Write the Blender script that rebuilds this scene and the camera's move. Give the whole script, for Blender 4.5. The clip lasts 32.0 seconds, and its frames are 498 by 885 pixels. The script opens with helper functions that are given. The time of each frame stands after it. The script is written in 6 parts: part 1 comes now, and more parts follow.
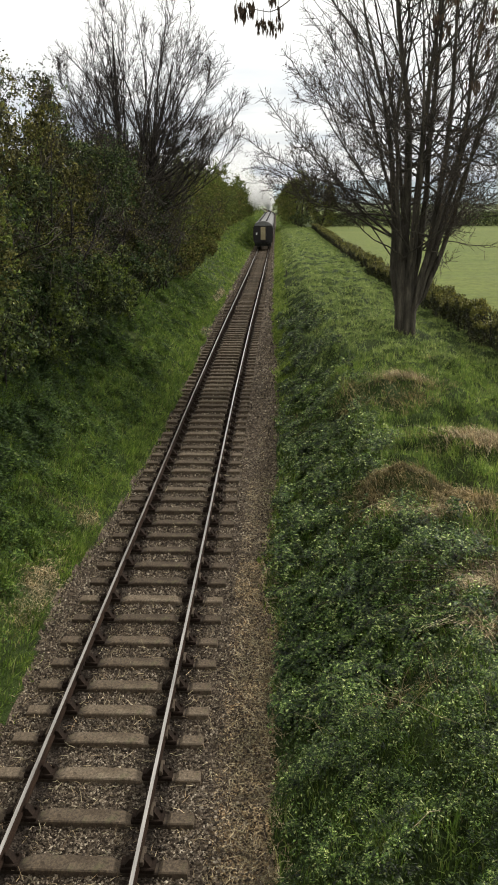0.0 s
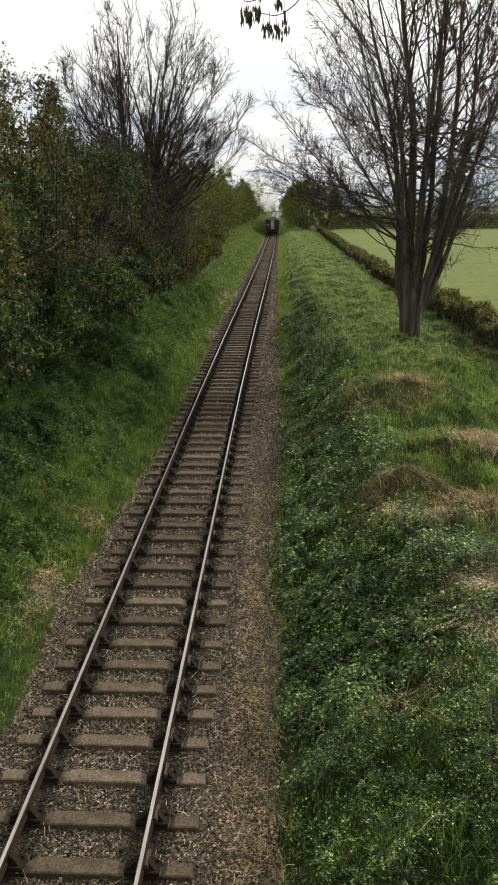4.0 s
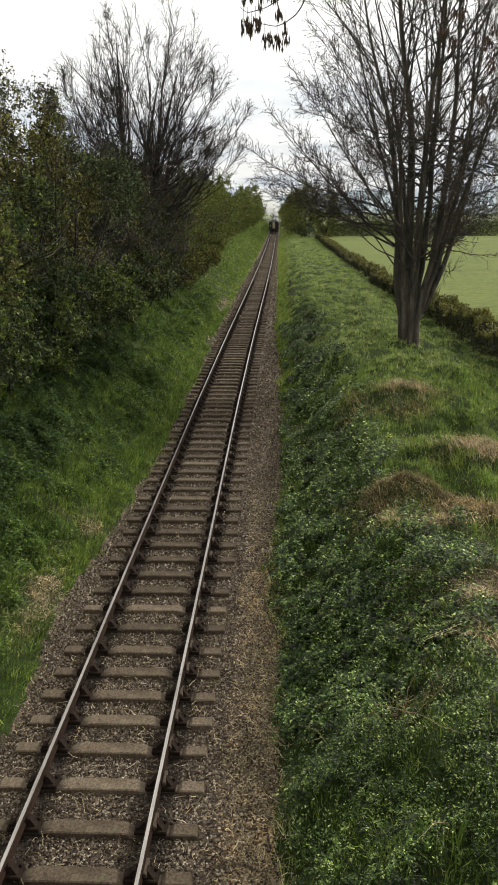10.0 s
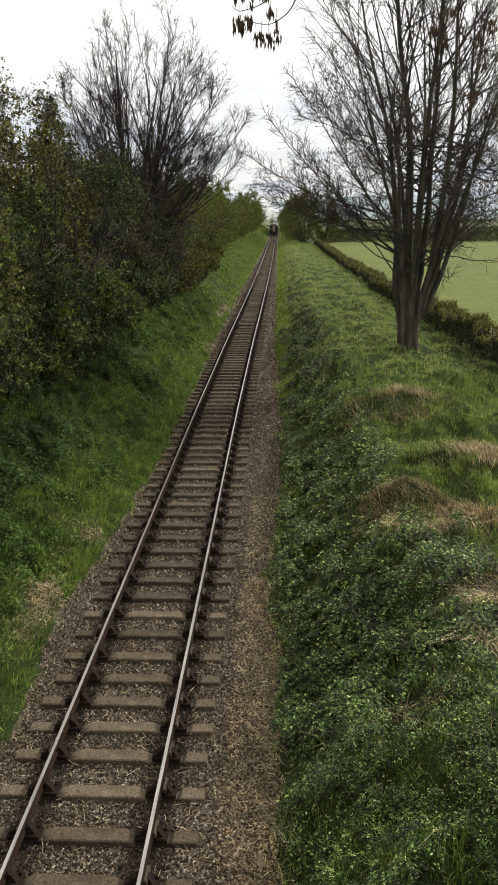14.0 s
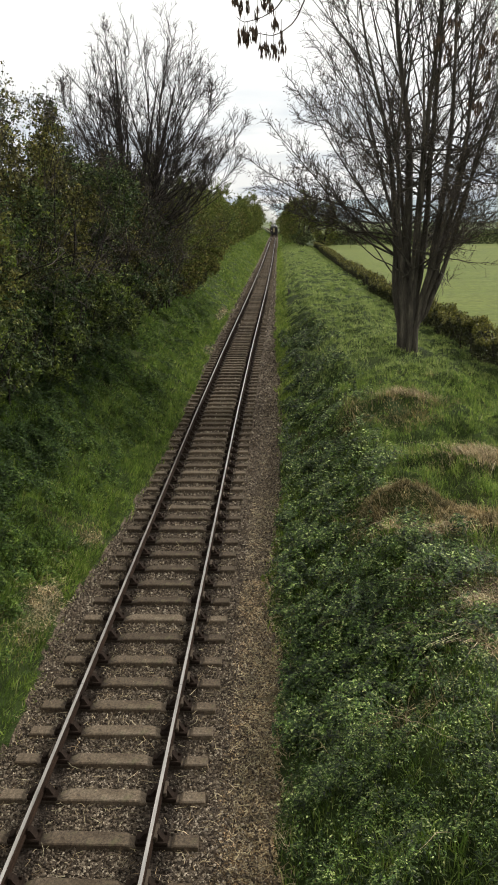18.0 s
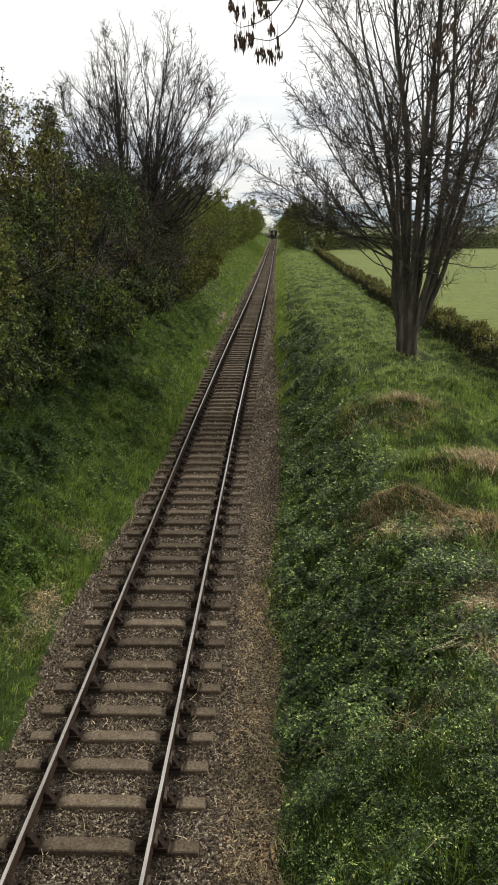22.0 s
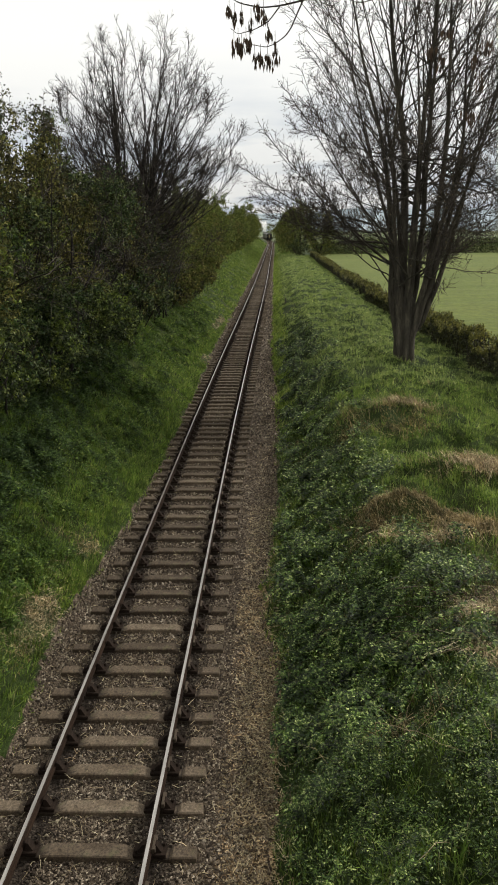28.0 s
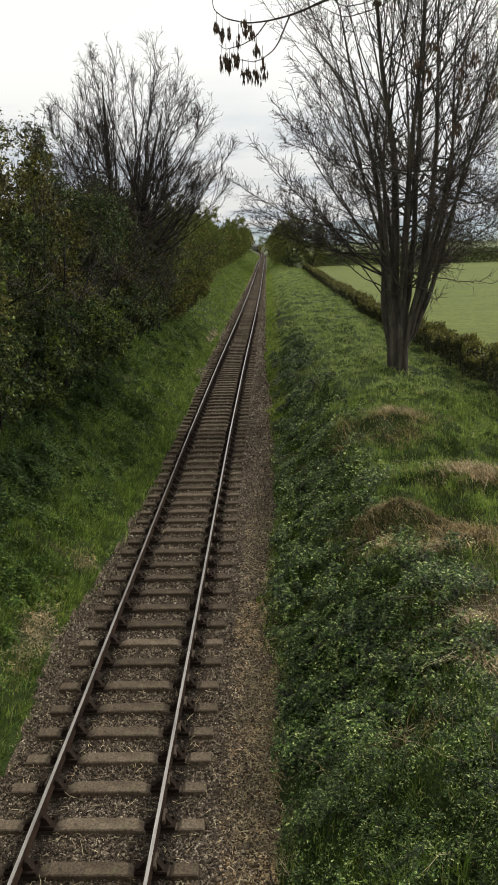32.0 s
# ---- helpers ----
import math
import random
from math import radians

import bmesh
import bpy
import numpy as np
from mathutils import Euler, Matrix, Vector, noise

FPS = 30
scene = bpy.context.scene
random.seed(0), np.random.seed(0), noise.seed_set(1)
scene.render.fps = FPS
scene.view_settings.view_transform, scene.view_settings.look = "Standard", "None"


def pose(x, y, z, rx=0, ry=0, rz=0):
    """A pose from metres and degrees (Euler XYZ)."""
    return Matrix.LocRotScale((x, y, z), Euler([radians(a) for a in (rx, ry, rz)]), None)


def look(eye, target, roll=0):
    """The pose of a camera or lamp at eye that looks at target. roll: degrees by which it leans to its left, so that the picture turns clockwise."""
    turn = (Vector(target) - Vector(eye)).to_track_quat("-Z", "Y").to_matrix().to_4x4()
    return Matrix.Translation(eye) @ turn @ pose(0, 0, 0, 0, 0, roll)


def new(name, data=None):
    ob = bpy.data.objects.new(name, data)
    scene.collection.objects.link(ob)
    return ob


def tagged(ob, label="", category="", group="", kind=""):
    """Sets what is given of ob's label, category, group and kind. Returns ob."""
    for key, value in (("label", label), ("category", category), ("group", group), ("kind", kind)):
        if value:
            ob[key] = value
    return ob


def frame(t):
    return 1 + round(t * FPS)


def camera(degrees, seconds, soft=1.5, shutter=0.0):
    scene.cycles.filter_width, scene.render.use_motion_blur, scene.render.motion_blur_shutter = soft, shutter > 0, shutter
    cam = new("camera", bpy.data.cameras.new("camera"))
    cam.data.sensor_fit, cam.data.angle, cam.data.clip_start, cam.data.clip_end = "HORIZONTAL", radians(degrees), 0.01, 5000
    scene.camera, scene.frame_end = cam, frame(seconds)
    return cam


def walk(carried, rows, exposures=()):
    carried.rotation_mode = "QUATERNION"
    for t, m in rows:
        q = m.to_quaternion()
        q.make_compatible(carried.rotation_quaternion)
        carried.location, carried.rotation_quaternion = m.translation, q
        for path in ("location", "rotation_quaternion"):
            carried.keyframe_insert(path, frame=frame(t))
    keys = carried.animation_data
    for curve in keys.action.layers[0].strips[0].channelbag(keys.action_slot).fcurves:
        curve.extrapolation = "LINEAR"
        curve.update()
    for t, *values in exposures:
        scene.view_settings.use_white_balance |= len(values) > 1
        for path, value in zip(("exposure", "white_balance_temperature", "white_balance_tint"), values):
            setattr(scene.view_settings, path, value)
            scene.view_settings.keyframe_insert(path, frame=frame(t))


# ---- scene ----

# ======== camera: held by hand on a bridge parapet, turning slightly ========
cam = camera(34.28, 32.0, 1.75)
EYE = (2.246, 0.0, 6.98)
TURNS = [
    (0.0, 73.188, 0.388, 1.964),
    (0.5, 73.216, 0.392, 2.031),
    (1.0, 73.257, 0.398, 2.108),
    (1.5, 73.277, 0.418, 2.146),
    (2.0, 73.331, 0.437, 2.197),
    (2.5, 73.359, 0.456, 2.246),
    (3.0, 73.331, 0.462, 2.274),
    (3.5, 73.344, 0.460, 2.278),
    (5.5, 73.550, 0.518, 2.359),
    (6.0, 73.633, 0.520, 2.384),
    (6.5, 73.710, 0.542, 2.368),
    (7.0, 73.702, 0.475, 2.277),
    (7.5, 73.706, 0.458, 2.263),
    (8.0, 73.779, 0.466, 2.272),
    (8.5, 73.844, 0.478, 2.269),
    (9.0, 73.849, 0.491, 2.260),
    (9.5, 73.856, 0.474, 2.244),
    (10.0, 73.850, 0.472, 2.207),
    (10.5, 73.926, 0.494, 2.201),
    (11.0, 73.965, 0.492, 2.201),
    (11.5, 74.027, 0.530, 2.182),
    (12.0, 74.066, 0.548, 2.180),
    (12.5, 74.133, 0.580, 2.138),
    (13.0, 74.201, 0.608, 2.141),
    (13.5, 74.255, 0.614, 2.142),
    (14.0, 74.253, 0.613, 2.143),
    (14.5, 74.318, 0.636, 2.155),
    (16.5, 74.365, 0.652, 2.080),
    (17.0, 74.363, 0.695, 2.107),
    (17.5, 74.407, 0.711, 2.110),
    (18.0, 74.459, 0.725, 2.104),
    (18.5, 74.499, 0.700, 2.075),
    (19.0, 74.572, 0.721, 2.077),
    (19.5, 74.650, 0.749, 2.088),
    (20.0, 74.701, 0.728, 2.076),
    (20.5, 74.702, 0.697, 2.067),
    (21.0, 74.721, 0.768, 2.064),
    (21.5, 74.756, 0.770, 2.080),
    (22.0, 74.782, 0.784, 2.068),
    (22.5, 74.782, 0.787, 2.062),
    (23.0, 74.827, 0.787, 2.057),
    (23.5, 74.877, 0.785, 2.017),
    (24.0, 74.939, 0.805, 2.009),
    (24.5, 74.957, 0.807, 2.006),
    (25.0, 75.020, 0.831, 1.999),
    (25.5, 75.034, 0.827, 1.976),
    (27.5, 75.077, 0.848, 1.872),
    (28.0, 75.089, 0.851, 1.866),
    (28.5, 75.092, 0.874, 1.846),
    (29.0, 75.099, 0.863, 1.841),
    (29.5, 75.104, 0.883, 1.835),
    (30.0, 75.142, 0.845, 1.767),
    (30.5, 75.277, 0.821, 1.722),
    (31.0, 75.597, 0.997, 1.609),
    (31.5, 75.845, 1.266, 1.541),
    (32.0, 75.956, 1.642, 1.325),
]
walk(cam, [(t, pose(*EYE, rx, ry, rz)) for t, rx, ry, rz in TURNS], exposures=((0.0, 0.50), (22.0, 0.47), (28.0, 0.25), (32.0, 0.25)))

# ======== light: bright broken cloud, weak wide sun from the right ========
SUN_EL, SUN_AZ = radians(34), radians(58)      # azimuth from +y towards +x


def build_world():
    w = bpy.data.worlds.new("sky")
    scene.world = w
    w.use_nodes = True
    nt = w.node_tree
    nt.nodes.clear()
    N = nt.nodes.new
    out, bg = N("ShaderNodeOutputWorld"), N("ShaderNodeBackground")
    sky = N("ShaderNodeTexSky")
    sky.sky_type, sky.sun_disc = "NISHITA", False
    sky.sun_elevation, sky.sun_rotation = SUN_EL, SUN_AZ
    sky_gain = N("ShaderNodeVectorMath")
    sky_gain.operation = "SCALE"
    sky_gain.inputs[3].default_value = 0.11
    nt.links.new(sky.outputs[0], sky_gain.inputs[0])
    tc, sep = N("ShaderNodeTexCoord"), N("ShaderNodeSeparateXYZ")
    nt.links.new(tc.outputs["Generated"], sep.inputs[0])
    up = N("ShaderNodeMath")
    up.operation = "MAXIMUM"
    up.inputs[1].default_value = 0.0
    nt.links.new(sep.outputs[2], up.inputs[0])
    add = N("ShaderNodeMath")
    add.inputs[1].default_value = 0.09
    nt.links.new(up.outputs[0], add.inputs[0])
    flat = N("ShaderNodeVectorMath")
    flat.operation = "DIVIDE"
    comb = N("ShaderNodeCombineXYZ")
    for i in range(3):
        nt.links.new(add.outputs[0], comb.inputs[i])
    nt.links.new(tc.outputs["Generated"], flat.inputs[0])
    nt.links.new(comb.outputs[0], flat.inputs[1])
    cloud = N("ShaderNodeTexNoise")
    cloud.inputs["Scale"].default_value = 0.85
    cloud.inputs["Detail"].default_value = 7
    cloud.inputs["Roughness"].default_value = 0.55
    nt.links.new(flat.outputs[0], cloud.inputs["Vector"])
    ramp = N("ShaderNodeValToRGB")
    ramp.color_ramp.elements[0].position, ramp.color_ramp.elements[0].color = 0.38, (0.44, 0.50, 0.58, 1)
    ramp.color_ramp.elements[1].position, ramp.color_ramp.elements[1].color = 0.56, (0.80, 0.80, 0.79, 1)
    nt.links.new(cloud.outputs["Fac"], ramp.inputs[0])
    # thicker, brighter cloud overhead, greyer bands near the horizon
    high = N("ShaderNodeMapRange")
    high.inputs[1].default_value, high.inputs[2].default_value = 0.05, 0.2
    nt.links.new(sep.outputs[2], high.inputs[0])
    lift = N("ShaderNodeMix")
    lift.data_type = "RGBA"
    lift.inputs[7].default_value = (1.10, 1.08, 1.02, 1)
    nt.links.new(high.outputs[0], lift.inputs[0])
    nt.links.new(ramp.outputs[0], lift.inputs[6])
    mix = N("ShaderNodeMix")
    mix.data_type = "RGBA"
    mix.inputs[0].default_value = 0.9
    nt.links.new(sky_gain.outputs[0], mix.inputs[6])
    nt.links.new(lift.outputs[2], mix.inputs[7])
    nt.links.new(mix.outputs[2], bg.inputs[0])
    bg.inputs[1].default_value = 0.86
    nt.links.new(bg.outputs[0], out.inputs[0])


build_world()
sun = new("sun", bpy.data.lights.new("sun", "SUN"))
sun.data.energy, sun.data.angle, sun.data.color = 2.5, radians(5), (1.0, 0.95, 0.87)
sun.matrix_world = look((0, 0, 0), (-math.cos(SUN_EL) * math.sin(SUN_AZ), -math.cos(SUN_EL) * math.cos(SUN_AZ), -math.sin(SUN_EL)))

# ======== materials ========
def shader(name, rough=0.8, metal=0.0, spec=0.3):
    m = bpy.data.materials.new(name)
    m.use_nodes = True
    b = m.node_tree.nodes["Principled BSDF"]
    b.inputs["Roughness"].default_value, b.inputs["Metallic"].default_value = rough, metal
    b.inputs["Specular IOR Level"].default_value = spec
    return m, m.node_tree, b


def noise_node(nt, scale, detail=4, rough=0.55, coord="Object", stretch=None):
    tc = nt.nodes.new("ShaderNodeTexCoord")
    n = nt.nodes.new("ShaderNodeTexNoise")
    n.inputs["Scale"].default_value, n.inputs["Detail"].default_value, n.inputs["Roughness"].default_value = scale, detail, rough
    src = tc.outputs[coord]
    if stretch:
        mp = nt.nodes.new("ShaderNodeMapping")
        mp.inputs["Scale"].default_value = stretch
        nt.links.new(src, mp.inputs[0])
        src = mp.outputs[0]
    nt.links.new(src, n.inputs["Vector"])
    return n.outputs["Fac"]


def ramp_node(nt, fac, stops):
    r = nt.nodes.new("ShaderNodeValToRGB")
    el = r.color_ramp.elements
    while len(el) < len(stops):
        el.new(0.5)
    for e, (p, c) in zip(el, stops):
        e.position, e.color = p, (*c, 1)
    nt.links.new(fac, r.inputs[0])
    return r.outputs[0]


def mix_node(nt, fac, a, b, mode="MIX"):
    m = nt.nodes.new("ShaderNodeMix")
    m.data_type, m.blend_type = "RGBA", mode
    for sock, val in ((m.inputs[0], fac), (m.inputs[6], a), (m.inputs[7], b)):
        if isinstance(val, (int, float)):
            sock.default_value = val
        elif isinstance(val, tuple):
            sock.default_value = (*val, 1)
        else:
            nt.links.new(val, sock)
    return m.outputs[2]


def bump_node(nt, b, height, strength=0.4, dist=0.02):
    bp = nt.nodes.new("ShaderNodeBump")
    bp.inputs["Strength"].default_value, bp.inputs["Distance"].default_value = strength, dist
    nt.links.new(height, bp.inputs["Height"])
    nt.links.new(bp.outputs[0], b.inputs["Normal"])


def two_scale(name, stops, big=0.6, fine=18, rough=0.85, metal=0.0, bump=0.4, dist=0.01, spec=0.3, stretch=None):
    """A surface with stains at one scale and grain at another."""
    m, nt, b = shader(name, rough, metal, spec)
    n1 = noise_node(nt, big, 5, 0.6, stretch=stretch)
    n2 = noise_node(nt, fine, 5, 0.65, stretch=stretch)
    base = ramp_node(nt, n1, stops)
    grain = ramp_node(nt, n2, [(0.3, (0.62, 0.62, 0.62)), (0.7, (1.25, 1.25, 1.25))])
    nt.links.new(mix_node(nt, 1.0, base, grain, "MULTIPLY"), b.inputs["Base Color"])
    bump_node(nt, b, n2, bump, dist)
    return m


def foliage(name, stops, rough=0.55, glow=0.35, spec=0.35, deep=0.46, high=1.5):
    """Leaves or blades: each island its own tone, patches at a larger scale, painted gaps and lit clumps, some light
    let through.
    """
    m, nt, b = shader(name, rough, 0, spec)
    geo = nt.nodes.new("ShaderNodeNewGeometry")
    tone = ramp_node(nt, geo.outputs["Random Per Island"], stops)
    patch = ramp_node(nt, noise_node(nt, 0.7, 4, 0.6), [(0.3, (0.68, 0.72, 0.62)), (0.7, (1.32, 1.26, 1.12))])
    # shaded hollows (deep) and sunlit clumps (high) painted into the colour
    shade_spot = ramp_node(nt, noise_node(nt, 4.2, 3, 0.6), [(0.34, (deep, deep * 1.04, deep * 0.96)), (0.66, (high, high * 0.97, high * 0.90))])
    col = mix_node(nt, 1.0, mix_node(nt, 1.0, tone, patch, "MULTIPLY"), shade_spot, "MULTIPLY")
    nt.links.new(col, b.inputs["Base Color"])
    tr = nt.nodes.new("ShaderNodeBsdfTranslucent")
    nt.links.new(col, tr.inputs[0])
    ms = nt.nodes.new("ShaderNodeMixShader")
    ms.inputs[0].default_value = glow
    nt.links.new(b.outputs[0], ms.inputs[1])
    nt.links.new(tr.outputs[0], ms.inputs[2])
    nt.links.new(ms.outputs[0], nt.nodes["Material Output"].inputs[0])
    return m


M = {}
M["rail_rust"] = two_scale("rail_rust", [(0.3, (0.018, 0.0115, 0.0085)), (0.7, (0.034, 0.021, 0.014))], 1.5, 40, 0.9, spec=0.08)
M["rail_head"] = two_scale("rail_head", [(0.3, (0.40, 0.375, 0.345)), (0.7, (0.54, 0.51, 0.47))], 0.8, 30, 0.3, 1.0, 0.05, 0.001, stretch=(1, 0.05, 1))
M["chair_iron"] = two_scale("chair_iron", [(0.3, (0.0154, 0.0116, 0.0094)), (0.7, (0.0303, 0.0209, 0.0154))], 6, 60, 0.9, spec=0.06)
M["key_wood"] = two_scale("key_wood", [(0.3, (0.05, 0.038, 0.028)), (0.7, (0.10, 0.075, 0.05))], 8, 60, 0.85)
M["iron_black"] = two_scale("iron_black", [(0.3, (0.012, 0.012, 0.013)), (0.7, (0.03, 0.03, 0.03))], 2, 30, 0.45)
M["coach_paint"] = two_scale("coach_paint", [(0.3, (0.012, 0.005, 0.006)), (0.7, (0.022, 0.009, 0.009))], 0.6, 20, 0.45, spec=0.4)
M["coach_end"] = two_scale("coach_end", [(0.3, (0.010, 0.009, 0.010)), (0.7, (0.022, 0.018, 0.018))], 0.8, 20, 0.5)
M["coach_roof"] = two_scale("coach_roof", [(0.3, (0.10, 0.10, 0.10)), (0.7, (0.18, 0.18, 0.175))], 0.7, 12, 0.6)
M["gangway_cream"] = two_scale("gangway_cream", [(0.3, (0.24, 0.20, 0.11)), (0.7, (0.34, 0.29, 0.17))], 1.5, 20, 0.7)
M["lamp_white"] = two_scale("lamp_white", [(0.3, (0.7, 0.68, 0.62)), (0.7, (0.8, 0.78, 0.74))], 3, 30, 0.4)


def rail_dirt(nt, full, end):
    """Oil and brake dust along the rails, ragged at its edge."""
    tc = nt.nodes.new("ShaderNodeTexCoord")
    sp = nt.nodes.new("ShaderNodeSeparateXYZ")
    nt.links.new(tc.outputs["Object"], sp.inputs[0])
    ax = nt.nodes.new("ShaderNodeMath")
    ax.operation = "ABSOLUTE"
    nt.links.new(sp.outputs[0], ax.inputs[0])
    away = nt.nodes.new("ShaderNodeMath")
    away.operation = "SUBTRACT"
    away.inputs[1].default_value = 0.7525
    nt.links.new(ax.outputs[0], away.inputs[0])
    aw = nt.nodes.new("ShaderNodeMath")
    aw.operation = "ABSOLUTE"
    nt.links.new(away.outputs[0], aw.inputs[0])
    rag = nt.nodes.new("ShaderNodeMath")
    rag.operation = "MULTIPLY_ADD"
    rag.inputs[1].default_value, rag.inputs[2].default_value = 0.42, -0.21
    nt.links.new(noise_node(nt, 12, 6, 0.7), rag.inputs[0])
    tot = nt.nodes.new("ShaderNodeMath")
    nt.links.new(aw.outputs[0], tot.inputs[0])
    nt.links.new(rag.outputs[0], tot.inputs[1])
    return ramp_node(nt, tot.outputs[0], [(full, (0.72, 0.72, 0.72)), (end, (0, 0, 0))])


def sleeper_material():
    m, nt, b = shader("sleeper_concrete", 0.9, 0, 0.25)
    oi = nt.nodes.new("ShaderNodeObjectInfo")
    tone = ramp_node(nt, oi.outputs["Random"], [(0.0, (0.066, 0.052, 0.038)), (0.5, (0.102, 0.082, 0.061)), (1.0, (0.146, 0.120, 0.091))])
    stain = ramp_node(nt, noise_node(nt, 2.6, 6, 0.65), [(0.3, (0.55, 0.50, 0.42)), (0.62, (1.1, 1.08, 1.05))])
    n2 = noise_node(nt, 26, 7, 0.8)
    grain = ramp_node(nt, n2, [(0.34, (0.30, 0.28, 0.25)), (0.5, (0.95, 0.93, 0.90)), (0.66, (1.65, 1.60, 1.50))])
    col = mix_node(nt, 1.0, mix_node(nt, 1.0, tone, stain, "MULTIPLY"), grain, "MULTIPLY")
    moss = ramp_node(nt, noise_node(nt, 4.5, 5, 0.6), [(0.56, (0, 0, 0)), (0.68, (1, 1, 1))])
    half = nt.nodes.new("ShaderNodeMath")
    half.operation = "MULTIPLY"
    half.inputs[1].default_value = 0.45
    nt.links.new(moss, half.inputs[0])
    col = mix_node(nt, half.outputs[0], col, (0.085, 0.085, 0.04))
    oil = rail_dirt(nt, 0.19, 0.26)
    nt.links.new(mix_node(nt, oil, col, (0.022, 0.016, 0.012)), b.inputs["Base Color"])
    bump_node(nt, b, n2, 0.6, 0.006)
    return m


M["sleeper"] = sleeper_material()


def stone_material(name, stops, fine=30):
    """Ballast: every stone its own tone."""
    m, nt, b = shader(name, 0.85, 0, 0.3)
    geo = nt.nodes.new("ShaderNodeNewGeometry")
    tone = ramp_node(nt, geo.outputs["Random Per Island"], stops)
    stain = ramp_node(nt, noise_node(nt, 0.7, 5, 0.6), [(0.3, (0.8, 0.74, 0.64)), (0.7, (1.15, 1.12, 1.05))])
    n2 = noise_node(nt, fine, 4, 0.7)
    col = mix_node(nt, 1.0, mix_node(nt, 1.0, tone, stain, "MULTIPLY"), ramp_node(nt, n2, [(0.3, (0.75, 0.75, 0.75)), (0.7, (1.2, 1.2, 1.2))]), "MULTIPLY")
    col = mix_node(nt, rail_dirt(nt, 0.13, 0.30), col, (0.020, 0.014, 0.011))
    nt.links.new(col, b.inputs["Base Color"])
    bump_node(nt, b, n2, 0.4, 0.004)
    return m


M["stones"] = stone_material("ballast_stones", [(0.0, (0.022, 0.017, 0.013)), (0.5, (0.112, 0.091, 0.071)), (0.85, (0.26, 0.222, 0.178)), (1.0, (0.46, 0.42, 0.35))])


def ballast_bed_material():
    m, nt, b = shader("ballast_bed", 0.92, 0, 0.2)
    tc = nt.nodes.new("ShaderNodeTexCoord")
    v = nt.nodes.new("ShaderNodeTexVoronoi")
    v.inputs["Scale"].default_value = 32
    nt.links.new(tc.outputs["Object"], v.inputs["Vector"])
    sepc = nt.nodes.new("ShaderNodeSeparateColor")
    nt.links.new(v.outputs["Color"], sepc.inputs[0])
    tone = ramp_node(nt, sepc.outputs[0], [(0.0, (0.020, 0.015, 0.012)), (0.5, (0.080, 0.064, 0.050)), (1.0, (0.19, 0.16, 0.13))])
    stain = ramp_node(nt, noise_node(nt, 0.8, 5, 0.6), [(0.3, (0.75, 0.68, 0.58)), (0.7, (1.15, 1.10, 1.0))])
    col = mix_node(nt, 1.0, tone, stain, "MULTIPLY")
    nt.links.new(mix_node(nt, rail_dirt(nt, 0.08, 0.26), col, (0.014, 0.010, 0.008)), b.inputs["Base Color"])
    inv = nt.nodes.new("ShaderNodeMath")
    inv.operation = "SUBTRACT"
    inv.inputs[0].default_value = 1.0
    nt.links.new(v.outputs["Distance"], inv.inputs[1])
    bump_node(nt, b, inv.outputs[0], 0.9, 0.03)
    return m


M["ballast"] = ballast_bed_material()


def ground_material():
    """Rough turf: greens with dry patches, brighter in the pasture."""
    m, nt, b = shader("turf", 0.95, 0, 0.15)
    big = noise_node(nt, 0.22, 5, 0.6)
    mid = noise_node(nt, 1.6, 6, 0.65)
    fine = noise_node(nt, 22, 5, 0.7)
    base = ramp_node(nt, mid, [(0.3, (0.014, 0.022, 0.006)), (0.55, (0.032, 0.050, 0.012)), (0.75, (0.054, 0.074, 0.020))])
    dry = ramp_node(nt, big, [(0.52, (0, 0, 0)), (0.72, (0.3, 0.3, 0.3))])
    col = mix_node(nt, dry, base, (0.075, 0.062, 0.030))
    grain = ramp_node(nt, fine, [(0.3, (0.5, 0.52, 0.45)), (0.7, (1.3, 1.3, 1.2))])
    nt.links.new(mix_node(nt, 1.0, col, grain, "MULTIPLY"), b.inputs["Base Color"])
    hsum = nt.nodes.new("ShaderNodeMath")
    nt.links.new(mid, hsum.inputs[0])
    nt.links.new(fine, hsum.inputs[1])
    bump_node(nt, b, hsum.outputs[0], 0.8, 0.06)
    return m


M["turf"] = ground_material()
M["pasture"] = two_scale("pasture", [(0.3, (0.080, 0.110, 0.013)), (0.7, (0.118, 0.140, 0.022))], 0.07, 2, 0.95, bump=0.6, dist=0.08)
M["far_field"] = two_scale("far_field", [(0.3, (0.09, 0.13, 0.05)), (0.5, (0.14, 0.17, 0.08)), (0.7, (0.11, 0.14, 0.09))], 0.006, 0.2, 1.0, bump=0.1)
# hills: aerial haze painted into the base colour as pale blue-grey
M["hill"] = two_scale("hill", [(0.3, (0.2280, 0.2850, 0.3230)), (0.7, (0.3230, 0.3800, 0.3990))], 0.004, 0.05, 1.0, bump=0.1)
M["grass"] = foliage("grass_blades", [(0.0, (0.036, 0.072, 0.016)), (0.4, (0.102, 0.170, 0.036)), (0.85, (0.205, 0.285, 0.066)), (1.0, (0.32, 0.33, 0.16))], 0.5, 0.35, 0.35, 0.34, 1.75)
# meadow: brighter than the bank grass, the sunlit look put into its colour
M["meadow"] = foliage("meadow_grass", [(0.0, (0.060, 0.104, 0.024)), (0.5, (0.145, 0.222, 0.050)), (0.9, (0.245, 0.325, 0.084)), (1.0, (0.36, 0.36, 0.19))], 0.5, 0.35, 0.35, 0.36, 1.7)
